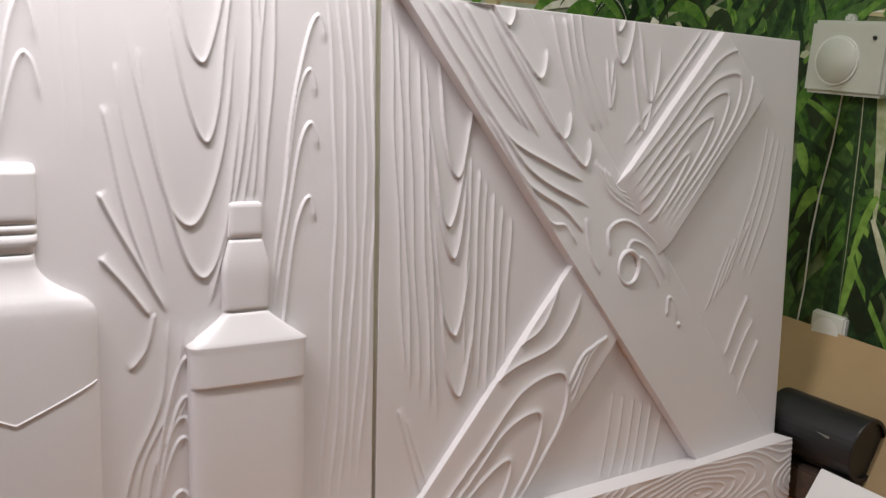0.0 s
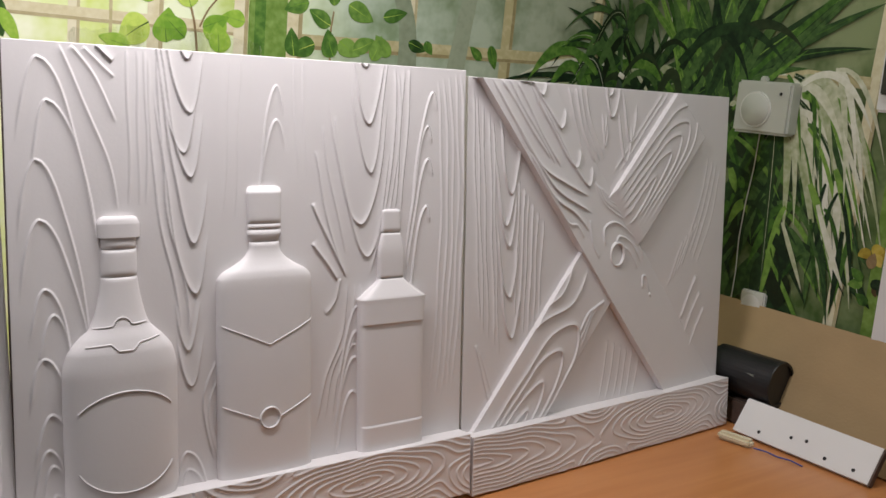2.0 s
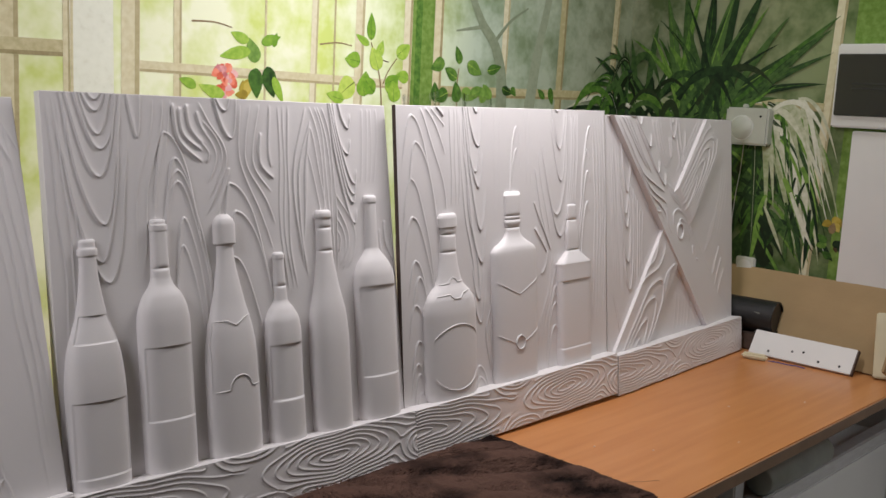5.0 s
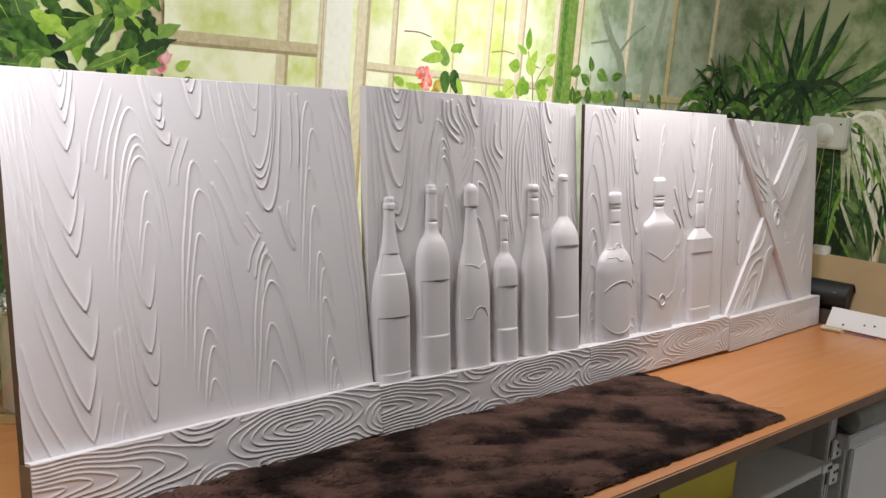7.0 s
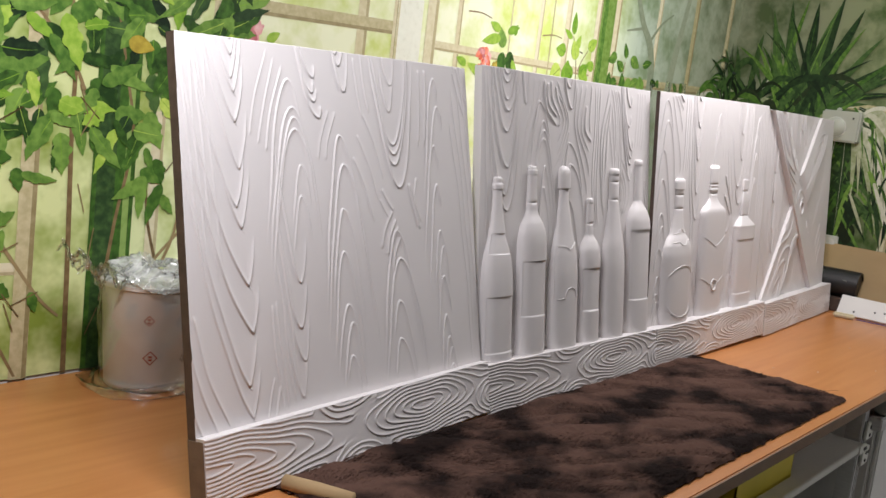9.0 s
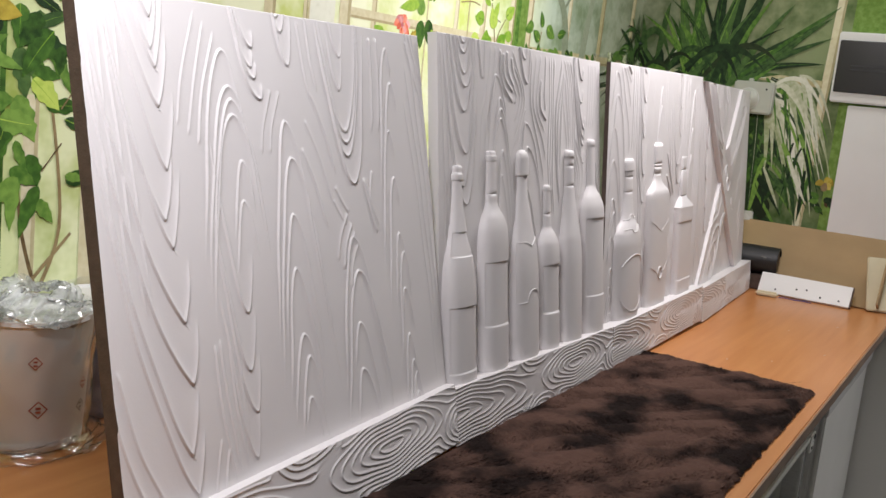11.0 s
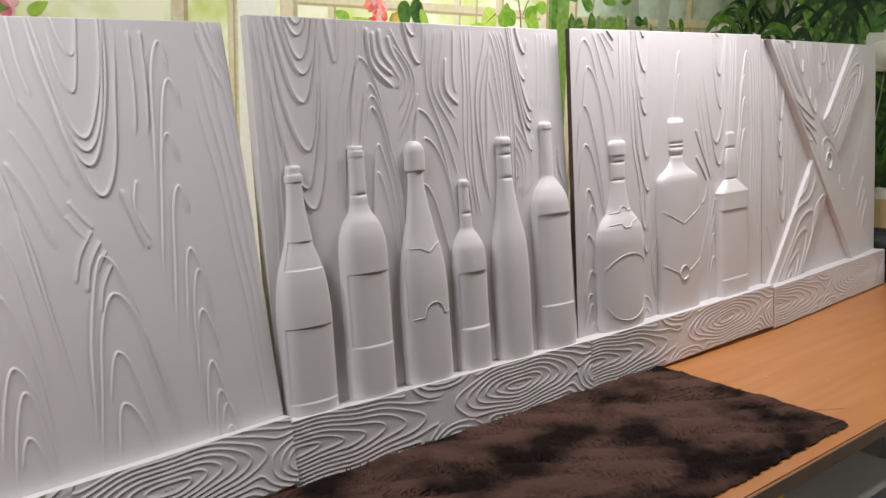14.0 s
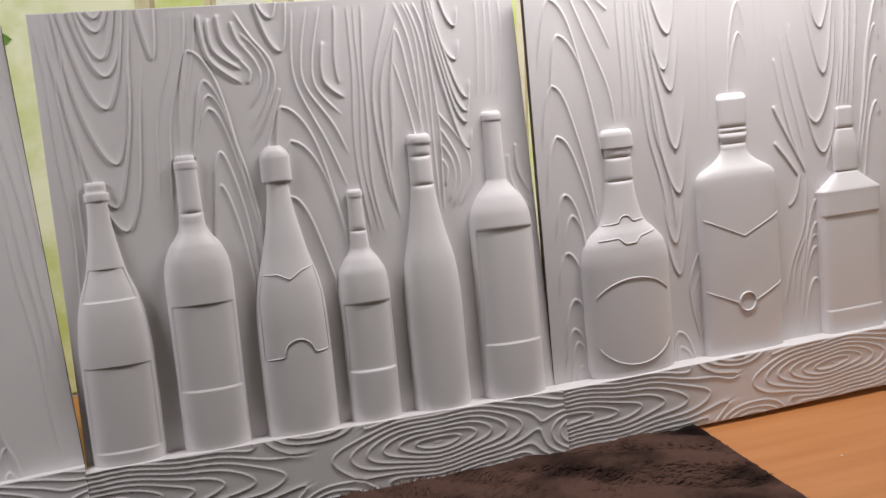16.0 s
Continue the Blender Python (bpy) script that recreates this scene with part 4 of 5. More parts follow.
def shape(ink, rows):
    """A printed strip: rows of places (s, z) pairs, left and right."""
    verts, faces = SHAPES.setdefault(ink, ([], []))
    LAYER[0] += 0.000004
    n = len(verts)
    for a, b in rows:
        verts.append(on_wall(a[0], a[1], LAYER[0]))
        verts.append(on_wall(b[0], b[1], LAYER[0]))
    for k in range(len(rows) - 1):
        faces.append((n + 2 * k, n + 2 * k + 1, n + 2 * k + 3, n + 2 * k + 2))


def band(ink, s0, z0, s1, z1, w, n=6):
    L = math.hypot(s1 - s0, z1 - z0)
    ox, oz = -(z1 - z0) / L * w / 2, (s1 - s0) / L * w / 2
    shape(ink, [((s0 + (s1 - s0) * k / n - ox, z0 + (z1 - z0) * k / n - oz), (s0 + (s1 - s0) * k / n + ox, z0 + (z1 - z0) * k / n + oz)) for k in range(n + 1)])


def bar(s0, z0, s1, z1, w):
    """A window bar with its shaded side."""
    band("bar", s0, z0, s1, z1, w)
    up = abs(z1 - z0) > abs(s1 - s0)
    o = w * 0.36
    if up:
        band("shade", s0 + o, z0, s1 + o, z1, w * 0.26)
    else:
        band("shade", s0, z0 - o, s1, z1 - o, w * 0.24)


def blade(ink, s0, z0, s1, z1, w, sag=0.0, n=12, rib=None):
    """A long narrow leaf that tapers to a point and sags."""
    L = math.hypot(s1 - s0, z1 - z0)
    cs, cz = s0 + (s1 - s0) * 0.5, z0 + (z1 - z0) * 0.5 + sag
    rows, mids = [], []
    for k in range(n + 1):
        t = k / n
        x = (1 - t) ** 2 * s0 + 2 * t * (1 - t) * cs + t * t * s1
        z = (1 - t) ** 2 * z0 + 2 * t * (1 - t) * cz + t * t * z1
        dx = 2 * (1 - t) * (cs - s0) + 2 * t * (s1 - cs)
        dz = 2 * (1 - t) * (cz - z0) + 2 * t * (z1 - cz)
        d = math.hypot(dx, dz) or 1
        h = w / 2 * (0.55 + 0.45 * math.sin(min(t * 2.4, 1.57))) * (1 - t**3)
        rows.append(((x + dz / d * h, z - dx / d * h), (x - dz / d * h, z + dx / d * h)))
        mids.append(((x + dz / d * h * 0.02, z - dx / d * h * 0.02), (x - dz / d * h * 0.14, z + dx / d * h * 0.14)))
    shape(ink, rows)
    if rib:
        shape(rib, mids)


def sheet(ink, grid):
    """A printed patch from rows of places, any number a row."""
    verts, faces = SHAPES.setdefault(ink, ([], []))
    LAYER[0] += 0.000004
    n, w = len(verts), len(grid[0])
    for row in grid:
        verts.extend(on_wall(a, b, LAYER[0]) for a, b in row)
    for k in range(len(grid) - 1):
        for m in range(w - 1):
            q = n + k * w + m
            faces.append((q, q + 1, q + w + 1, q + w))


def leaf(ink, s, z, length, angle, width, r, rib=None, lobes=0.0):
    """A pointed leaf with a curved midrib; lobes: how deeply its margin is cut."""
    c, q = math.cos(radians(angle)), math.sin(radians(angle))
    bend = r.uniform(-0.22, 0.22) * length
    skew = r.uniform(-0.15, 0.15)
    grid, mid = [], []
    for k in range(19):
        t = k / 18
        h = width / 2 * (math.sin(math.pi * t**0.72) ** 0.85 if 0 < t < 1 else 0.0)
        h *= 1 - lobes * (0.5 + 0.5 * math.cos(t * 21)) * (1 if 0.1 < t < 0.95 else 0)
        u, b = t * length, bend * t * t
        lo, hi = b - h * (1 + skew), b + h * (1 - skew)
        grid.append([(s + u * c - v * q, z + u * q + v * c) for v in (lo, b, hi)])
        m = width * 0.022 * (1 - t)
        mid.append(((s + u * c - (b - m) * q, z + u * q + (b - m) * c), (s + u * c - (b + m) * q, z + u * q + (b + m) * c)))
    sheet(ink, grid)
    if rib:
        shape(rib, mid[:16])


def ribbon(ink, pts, w0, w1):
    """A smooth tapering line through a few places."""
    p = [pts[0], *pts, pts[-1]]
    line = []
    for k in range(len(pts) - 1):
        a, b, c, e = (Vector(v) for v in p[k : k + 4])
        for m in range(6):
            t = m / 6
            line.append(0.5 * (2 * b + (c - a) * t + (2 * a - 5 * b + 4 * c - e) * t * t + (3 * b - a - 3 * c + e) * t**3))
    line.append(Vector(pts[-1]))
    rows = []
    for k, v in enumerate(line):
        d = (line[min(k + 1, len(line) - 1)] - line[max(k - 1, 0)]).normalized()
        h = (w0 + (w1 - w0) * k / (len(line) - 1)) / 2
        rows.append(((v.x + d.y * h, v.y - d.x * h), (v.x - d.y * h, v.y + d.x * h)))
    shape(ink, rows)


def vine(pts, w, r):
    ribbon("stem", pts, w * 1.15, w * 0.75)


r = random.Random(5)
# conservatory window behind
for a in ((-1.338, 0.0, -1.341, 1.2, 0.017), (-1.022, 0.0, -1.010, 1.2, 0.018), (-1.653, 0.0, -1.650, 1.2, 0.030), (-1.938, 0.0, -1.942, 1.2, 0.024), (-2.00, 0.0, -2.01, 1.2, 0.034), (-0.893, 0.0, -0.886, 1.2, 0.026), (-0.400, 0.3, -0.392, 1.2, 0.024), (-0.165, 0.3, -0.148, 1.2, 0.030), (0.085, 0.5, 0.110, 1.2, 0.030)):
    bar(*a)
for a in ((-1.95, 0.657, -1.555, 0.665, 0.028), (-1.44, 0.644, -0.75, 0.641, 0.020), (-0.63, 0.632, 0.10, 0.648, 0.026), (-2.9, 0.20, -2.36, 0.185, 0.02), (-2.05, 0.70, -1.95, 0.690, 0.03), (-1.95, 0.95, -0.75, 0.95, 0.03), (-2.9, 0.62, -2.4, 0.62, 0.02)):
    bar(*a)
band("post", -1.503, 0.0, -1.512, 1.2, 0.080)
bar(-1.437, 0.0, -1.434, 1.2, 0.036)
bar(-1.553, 0.0, -1.556, 1.2, 0.012)
for s in (-1.545, -1.14, -0.96):
    band("bar", s, 0.3, s, 1.2, 0.005)
band("pole", -0.690, 0.0, -0.694, 1.2, 0.072)
band("leaf", -0.705, 0.0, -0.709, 1.2, 0.020)
bar(-0.741, 0.0, -0.743, 1.2, 0.026)
bar(-0.640, 0.0, -0.642, 1.2, 0.030)
# trees beyond the glass
for pts in (((-0.55, 0.90), (-0.49, 0.81), (-0.435, 0.755), (-0.405, 0.68), (-0.40, 0.60)), ((-0.20, 1.0), (-0.235, 0.85), (-0.262, 0.74), (-0.285, 0.60)), ((-0.44, 0.76), (-0.38, 0.82), (-0.31, 0.86)), ((-0.47, 0.80), (-0.58, 0.78))):
    ribbon("bark", pts, *((0.020, 0.044) if len(pts) > 3 else (0.012, 0.004)))
for pts in (((-1.31, 0.735), (-1.26, 0.737), (-1.22, 0.73)), ((-1.0, 0.715), (-0.95, 0.722), (-0.91, 0.718)), ((-0.85, 0.70), (-0.80, 0.69))):
    vine(pts, 0.003, r)
# rose and its leaves
for ring_r, n_petals, size in ((0.020, 9, 0.020), (0.013, 7, 0.017), (0.006, 5, 0.013), (0.001, 3, 0.009)):
    for k in range(n_petals):
        a = 360 * k / n_petals + r.uniform(-18, 18)
        leaf("rose" if (k + n_petals) % 3 else "bud", -1.232 + ring_r * math.cos(radians(a)), 0.630 + 1.15 * ring_r * math.sin(radians(a)), size, a + r.uniform(60, 110), size * 0.95, r, None, 0.15)
for k in range(6):
    leaf("fruit", -1.195 + r.uniform(-0.02, 0.02), 0.603 + r.uniform(-0.012, 0.010), 0.03, r.uniform(0, 360), 0.02, r)
for s, z, l, a, w in ((-1.165, 0.665, 0.05, 95, 0.034), (-1.175, 0.688, 0.075, 192, 0.026), (-1.150, 0.705, 0.050, 20, 0.022), (-1.18, 0.708, 0.045, 165, 0.022), (-1.135, 0.66, 0.065, -70, 0.036), (-1.16, 0.655, 0.06, -100, 0.036), (-1.12, 0.70, 0.03, 75, 0.014), (-1.235, 0.60, 0.06, 175, 0.026), (-1.30, 0.61, 0.04, 150, 0.02), (-1.12, 0.64, 0.06, -60, 0.02)):
    leaf("leaf" if w > 0.03 else "young", s, z, l, a, w, r)
# climbing shoots between the panes
vine(((-0.815, 0.55), (-0.825, 0.65), (-0.855, 0.73)), 0.004, r)
vine(((-0.815, 0.64), (-0.80, 0.67), (-0.775, 0.70)), 0.003, r)
vine(((-0.56, 0.55), (-0.57, 0.63), (-0.565, 0.69)), 0.004, r)
for s, z, l, a, w in ((-0.90, 0.64, 0.060, 210, 0.050), (-0.885, 0.685, 0.045, 170, 0.036), (-0.855, 0.735, 0.060, 95, 0.026), (-0.86, 0.725, 0.045, 160, 0.018), (-0.835, 0.70, 0.040, 60, 0.024), (-0.775, 0.705, 0.050, 40, 0.036), (-0.83, 0.67, 0.055, 110, 0.04), (-0.87, 0.61, 0.055, 100, 0.045), (-0.80, 0.62, 0.05, 60, 0.04), (-0.735, 0.655, 0.042, 170, 0.03), (-0.81, 0.64, 0.05, 20, 0.03), (-0.84, 0.62, 0.05, 140, 0.035), (-0.78, 0.60, 0.05, 90, 0.04), (-0.93, 0.60, 0.05, 170, 0.026)):
    leaf("young", s, z, l, a, w, r, "leaf")
for s, z, l, a, w in ((-0.615, 0.70, 0.050, 190, 0.034), (-0.565, 0.70, 0.045, 95, 0.026), (-0.535, 0.705, 0.060, -25, 0.036), (-0.57, 0.665, 0.05, 160, 0.03), (-0.55, 0.64, 0.05, -40, 0.036), (-0.60, 0.63, 0.05, 200, 0.036), (-0.52, 0.625, 0.05, 20, 0.03), (-0.48, 0.61, 0.05, 60, 0.03), (-0.46, 0.69, 0.055, 10, 0.026), (-0.40, 0.65, 0.045, -20, 0.024), (-0.36, 0.655, 0.03, -60, 0.02), (-0.56, 0.61, 0.05, 120, 0.036), (-0.20, 0.66, 0.05, -70, 0.024), (-0.22, 0.63, 0.04, 150, 0.02), (-0.44, 0.62, 0.05, 130, 0.03), (-0.64, 0.605, 0.05, 100, 0.03)):
    leaf("leaf", s, z, l, a, w, r, "young")
# pink bud, its shoot and the climbing shrub
vine(((-1.925, 0.50), (-1.928, 0.60), (-1.93, 0.72)), 0.004, r)
for k in range(7):
    leaf("bud", -1.925 + r.uniform(-0.01, 0.004), 0.602 + r.uniform(-0.018, 0.008), 0.03, r.uniform(40, 140), 0.018, r)
leaf("young", -1.90, 0.60, 0.035, 15, 0.02, r)
leaf("leaf", -1.885, 0.575, 0.035, 0, 0.026, r)
band("leaf", -2.205, 0.0, -2.200, 0.62, 0.080)
band("blade", -2.218, 0.0, -2.215, 0.60, 0.034)
band("pole", -2.178, 0.0, -2.175, 0.60, 0.012)
for a in ((-2.355, 0.0, -2.345, 0.60, 0.030), (-2.125, 0.0, -2.12, 0.45, 0.024), (-2.02, 0.0, -2.02, 0.6, 0.03), (-2.62, 0.0, -2.62, 1.0, 0.03)):
    bar(*a)
stems = (
    ((-2.276, 0.0), (-2.278, 0.20), (-2.282, 0.40), (-2.283, 0.56), (-2.31, 0.70)),
    ((-2.215, 0.12), (-2.195, 0.26), (-2.170, 0.40), (-2.19, 0.52), (-2.22, 0.66)),
    ((-2.47, 0.33), (-2.40, 0.24), (-2.33, 0.14), (-2.29, 0.10)),
    ((-2.45, 0.17), (-2.41, 0.10), (-2.36, 0.005)),
    ((-2.10, 0.15), (-2.13, 0.25), (-2.14, 0.33)),
    ((-2.12, 0.14), (-2.07, 0.26), (-2.09, 0.45)),
    ((-2.24, 0.42), (-2.29, 0.53), (-2.37, 0.62)),
    ((-2.14, 0.16), (-2.05, 0.25)),
)
for pts in stems:
    vine(pts, 0.0085 if pts[0][1] < 0.02 and pts[0][0] > -2.3 else 0.006, r)
for k in range(300):
    s = r.uniform(-2.62, -1.96)
    z = r.uniform(0.40, 0.80) if s < -2.06 else r.uniform(0.58, 0.80)
    if s > -2.15 and z < 0.5 and r.random() < 0.4:
        continue
    leaf(r.choice(("leaf", "leaf", "leaf", "blade", "young", "leaf")), s, z, r.uniform(0.040, 0.095), r.uniform(-160, 30), r.uniform(0.020, 0.042), r, "young" if r.random() < 0.4 else None, r.uniform(0.10, 0.38))
for k in range(26):
    s, z = r.choice(((-2.40, 0.36), (-2.42, 0.24), (-2.16, 0.34), (-2.12, 0.36), (-2.37, 0.13), (-2.10, 0.30), (-2.50, 0.30), (-2.23, 0.46)))
    leaf("leaf", s + r.uniform(-0.04, 0.04), z + r.uniform(-0.03, 0.04), r.uniform(0.035, 0.085), r.uniform(-140, 30), r.uniform(0.016, 0.034), r, None, 0.2)
for k in range(16):
    a = r.uniform(0, 180)
    s, z = r.uniform(-2.45, -2.05), r.uniform(0.05, 0.45)
    band("stem", s, z, s + 0.05 * math.cos(radians(a)), z + 0.05 * math.sin(radians(a)), 0.002, 2)
leaf("fruit", -2.19, 0.565, 0.05, -20, 0.03, r)
# window bars and green post at the far side
bar(0.780, 0.15, 0.823, 1.2, 0.026)
bar(0.55, 0.655, 0.79, 0.64, 0.022)
band("pole", 0.895, 0.0, 0.905, 1.2, 0.105)
# spiky plants in front of the window
for k in range(16):
    leaf("dark", 0.10 + r.uniform(-0.02, 0.45), 0.45 + r.uniform(0, 0.10), 0.16, r.uniform(20, 160), 0.12, r)
for k in range(46):
    a = radians(r.uniform(8, 172))
    s0, z0 = 0.24 + r.uniform(-0.07, 0.07), 0.56 + r.uniform(-0.03, 0.06)
    L = r.uniform(0.20, 0.44)
    blade("blade" if r.random() < 0.85 else "stripe", s0, z0, s0 + 1.05 * L * math.cos(a), z0 + L * math.sin(a) * 0.75 - 0.10 * abs(math.cos(a)) * L / 0.3, r.uniform(0.010, 0.026), r.uniform(0.03, 0.09))
for s1, z1, w, sag in ((0.30, 0.95, 0.05, 0), (0.36, 0.98, 0.06, 0.02), (0.45, 0.98, 0.06, 0.0), (0.52, 0.97, 0.06, 0.02), (0.60, 0.96, 0.055, 0.03), (0.81, 0.875, 0.045, 0.0), (0.78, 0.83, 0.045, 0.015), (0.79, 0.70, 0.035, 0.05), (0.665, 0.66, 0.03, 0.03), (0.80, 0.78, 0.04, 0.03), (0.55, 0.80, 0.05, 0.02)):
    blade("blade", 0.42 + r.uniform(-0.05, 0.06), 0.57 + r.uniform(-0.03, 0.04), s1, z1, w * 0.75, sag, rib="leaf")
for k in range(26):
    s0, z0 = 0.40 + r.uniform(-0.06, 0.12), 0.55 + r.uniform(-0.02, 0.08)
    a = radians(r.uniform(25, 140))
    L = r.uniform(0.18, 0.42)
    blade("blade" if r.random() < 0.7 else "leaf", s0, z0, s0 + L * math.cos(a), z0 + L * math.sin(a), r.uniform(0.012, 0.026), r.uniform(0.0, 0.06), rib="leaf" if r.random() < 0.3 else None)
for k in range(34):
    s0, z0 = r.uniform(0.08, 0.46), 0.58 + r.uniform(-0.04, 0.09)
    way = -1 if r.random() < 0.6 else 1
    blade(r.choice(("blade", "blade", "dark", "blade", "leaf")), s0, z0, s0 + way * r.uniform(0.08, 0.26), z0 - r.uniform(-0.06, 0.10), r.uniform(0.014, 0.030), r.uniform(0.09, 0.20), rib="stripe" if r.random() < 0.12 else None)
# deep green below the spiky plant, then the drooping striped leaves
for k in range(30):
    leaf(r.choice(("dark", "blade", "blade")), r.uniform(0.48, 0.74), r.uniform(0.22, 0.56), r.uniform(0.08, 0.16), r.uniform(-130, -20), r.uniform(0.03, 0.07), r)
for k in range(52):
    s0, z0 = r.uniform(0.48, 0.72), r.uniform(0.30, 0.56)
    blade("blade" if r.random() < 0.55 else "leaf", s0, z0, s0 + r.uniform(-0.10, 0.16), z0 - r.uniform(0.04, 0.22), r.uniform(0.010, 0.026), r.uniform(0.0, 0.07))
for k in range(34):
    s0, z0 = 0.64 + r.uniform(-0.05, 0.07), 0.60 + r.uniform(-0.05, 0.05)
    s1, z1 = s0 + r.uniform(0.02, 0.20), z0 - r.uniform(0.12, 0.36)
    blade(r.choice(("stripe", "stripe", "leaf", "blade")), s0, z0, s1, z1, r.uniform(0.008, 0.022), r.uniform(0.05, 0.13), rib="stripe" if r.random() < 0.3 else None)
for k in range(18):
    s0, z0 = 0.70 + r.uniform(-0.06, 0.10), 0.42 + r.uniform(-0.06, 0.08)
    blade(r.choice(("leaf", "stripe", "blade", "blade")), s0, z0, s0 + r.uniform(-0.05, 0.08), z0 - r.uniform(0.10, 0.22), r.uniform(0.008, 0.02), r.uniform(-0.02, 0.05))
for s1, z1, w in ((0.745, 0.47, 0.020), (0.79, 0.44, 0.016), (0.84, 0.36, 0.014), (0.76, 0.52, 0.022), (0.81, 0.55, 0.016)):
    blade("stripe", 0.655, 0.63, s1, z1, w, 0.11)
    blade("stripe", 0.72, 0.66, s1 + 0.03, z1 - 0.05, w * 0.7, 0.10)
for k in range(5):
    leaf("fruit", 0.845 + r.uniform(-0.008, 0.008), 0.352 + r.uniform(-0.012, 0.012), 0.026, r.uniform(0, 360), 0.022, r)
for k in range(8):
    leaf(r.choice(("stem", "leaf", "blade")), 0.85 + r.uniform(-0.02, 0.02), 0.29 + r.uniform(-0.04, 0.03), 0.03, r.uniform(0, 360), 0.02, r)
for ink, (verts, faces) in SHAPES.items():
    me = bpy.data.meshes.new("printed_" + ink)
    me.from_pydata(verts, [], faces)
    linked("printed_" + ink, me, INK[ink], mural)

# ---- right end of the table ----
th = thing("room_thermostat", pose(WALL_X - 0.002, 0.122, 0.582), "white plastic room thermostat with a round dial on wall", "thermostat")
part("housing", boxed(-0.034, 0.0, -0.062, 0.062, -0.050, 0.050, 0.005), DARKWHITE, th)
part("dial", lathe(((0.0, 0.0), (0.031, 0.0), (0.031, 0.0035), (0.0295, 0.005), (0.0, 0.0052)), 40, pose(-0.034, 0.012, -0.004, 0, -90, 0)), DARKWHITE, th, "round white dial", True)
part("dial_ring", lathe(((0.031, 0.0), (0.034, 0.0), (0.034, 0.003), (0.031, 0.003)), 40, pose(-0.034, 0.012, -0.004, 0, -90, 0)), PLASTIC, th)
part("indicator", lathe(((0.0, 0.0), (0.003, 0.0), (0.003, 0.0015), (0.0, 0.0015)), 12, pose(-0.034, -0.040, 0.028, 0, -90, 0)), BLACK, th)
part("hook", boxed(-0.020, -0.006, 0.008, 0.022, 0.048, 0.060, 0.003), DARKWHITE, th)
cable = bpy.data.curves.new("cable", "CURVE")
cable.dimensions, cable.bevel_depth = "3D", 0.0012
sp = cable.splines.new("POLY")
sp.points.add(5)
for q, (y, z) in zip(sp.points, ((0.015, -0.050), (0.018, -0.12), (0.026, -0.19), (0.030, -0.26), (0.027, -0.33), (0.030, -0.40))):
    q.co = (-0.006, y, z, 1)
cable.materials.append(PLASTIC)
co = new("cable", cable)
co.parent = th
co["label"] = "thin pale cable"

dv = thing("wall_box", pose(WALL_X - 0.002, 0, 0), "dark screened distribution box in a white frame on wall", "wall box")
part("frame", boxed(-0.030, 0.0, -0.44, -0.105, 0.592, 0.800, 0.004), WHITE, dv)
part("screen", boxed(-0.036, -0.0305, -0.41, -0.112, 0.622, 0.775, 0.002), SCREEN, dv, "dark glossy cover")
for z in (0.700, 0.688):
    part("marking", boxed(-0.0372, -0.0362, -0.25, -0.15, z, z + 0.004), BLACK, dv)
wb = thing("white_board", pose(WALL_X - 0.020, 0, 0, 0, 0, 0), "tall white board leaning against the side wall", "board")
part("sheet", boxed(-0.004, 0.008, -0.75, -0.160, 0.0, 0.585, 0.002), WHITE, wb)
so = thing("wall_socket", pose(WALL_X - 0.002, 0.098, 0.196), "small pale wall socket behind the cardboard", "socket")
part("plate", boxed(-0.012, 0.0, -0.028, 0.028, -0.028, 0.028, 0.003), PLASTIC, so)
part("insert", lathe(((0.0, 0.0), (0.020, 0.0), (0.022, 0.003), (0.0, 0.003)), 24, pose(-0.012, 0, 0, 0, -90, 0)), WHITE, so)

cb = thing("cardboard_sheet", pose(0.065, -0.095, 0.001, 0, 27, -2), "brown cardboard sheet leaning against the side wall", "cardboard")
part("sheet", boxed(-0.004, 0.0, -0.255, 0.275, 0.0, 0.222, 0.001), CARD, cb)
part("flap", boxed(-0.060, -0.0045, -0.262, -0.256, 0.0, 0.15, 0.001, pose(0, 0, 0)), CARD, cb, "folded cardboard flap")
fs = thing("cream_foam_sheet", pose(0.06, -0.385, 0.001, 0, 22, 25), "pale cream foam sheet standing on the table", "foam sheet")
part("sheet", boxed(-0.012, 0.0, -0.10, 0.07, 0.0, 0.16, 0.003), CREAM, fs)

wbk = thing("wood_block", pose(0.075, 0.010, 0.0), "small dark wooden block on the table", "block")
part("block", boxed(-0.035, 0.035, -0.06, 0.05, 0.0, 0.046, 0.003), EDGE, wbk)
tb = thing("black_tube", pose(0.078, -0.052, 0.090, 0, 0, 0), "black plastic tube lying on a wooden block", "tube")
part("tube", lathe(((0.0375, 0.0), (0.042, 0.0), (0.043, 0.002), (0.043, 0.13), (0.0375, 0.13), (0.0375, 0.0)), 40, pose(0, 0, 0, -90, 0, 4)), BLACK, tb, smooth=False)
part("end_cap", lathe(((0.0, 0.004), (0.0374, 0.004)), 40, pose(0, 0, 0, -90, 0, 4)), BLACK, tb)
bm = bmesh.new()
for k, (a, w) in enumerate(((0.030, 0.030), (0.040, 0.022), (0.050, 0.026))):
    box(bm, -0.0437, -0.0432, 0.03, 0.03 + w, 0.012 - 0.008 * k, 0.015 - 0.008 * k)
part("marking", bm, GREYPIPE, tb, "faint unreadable print")

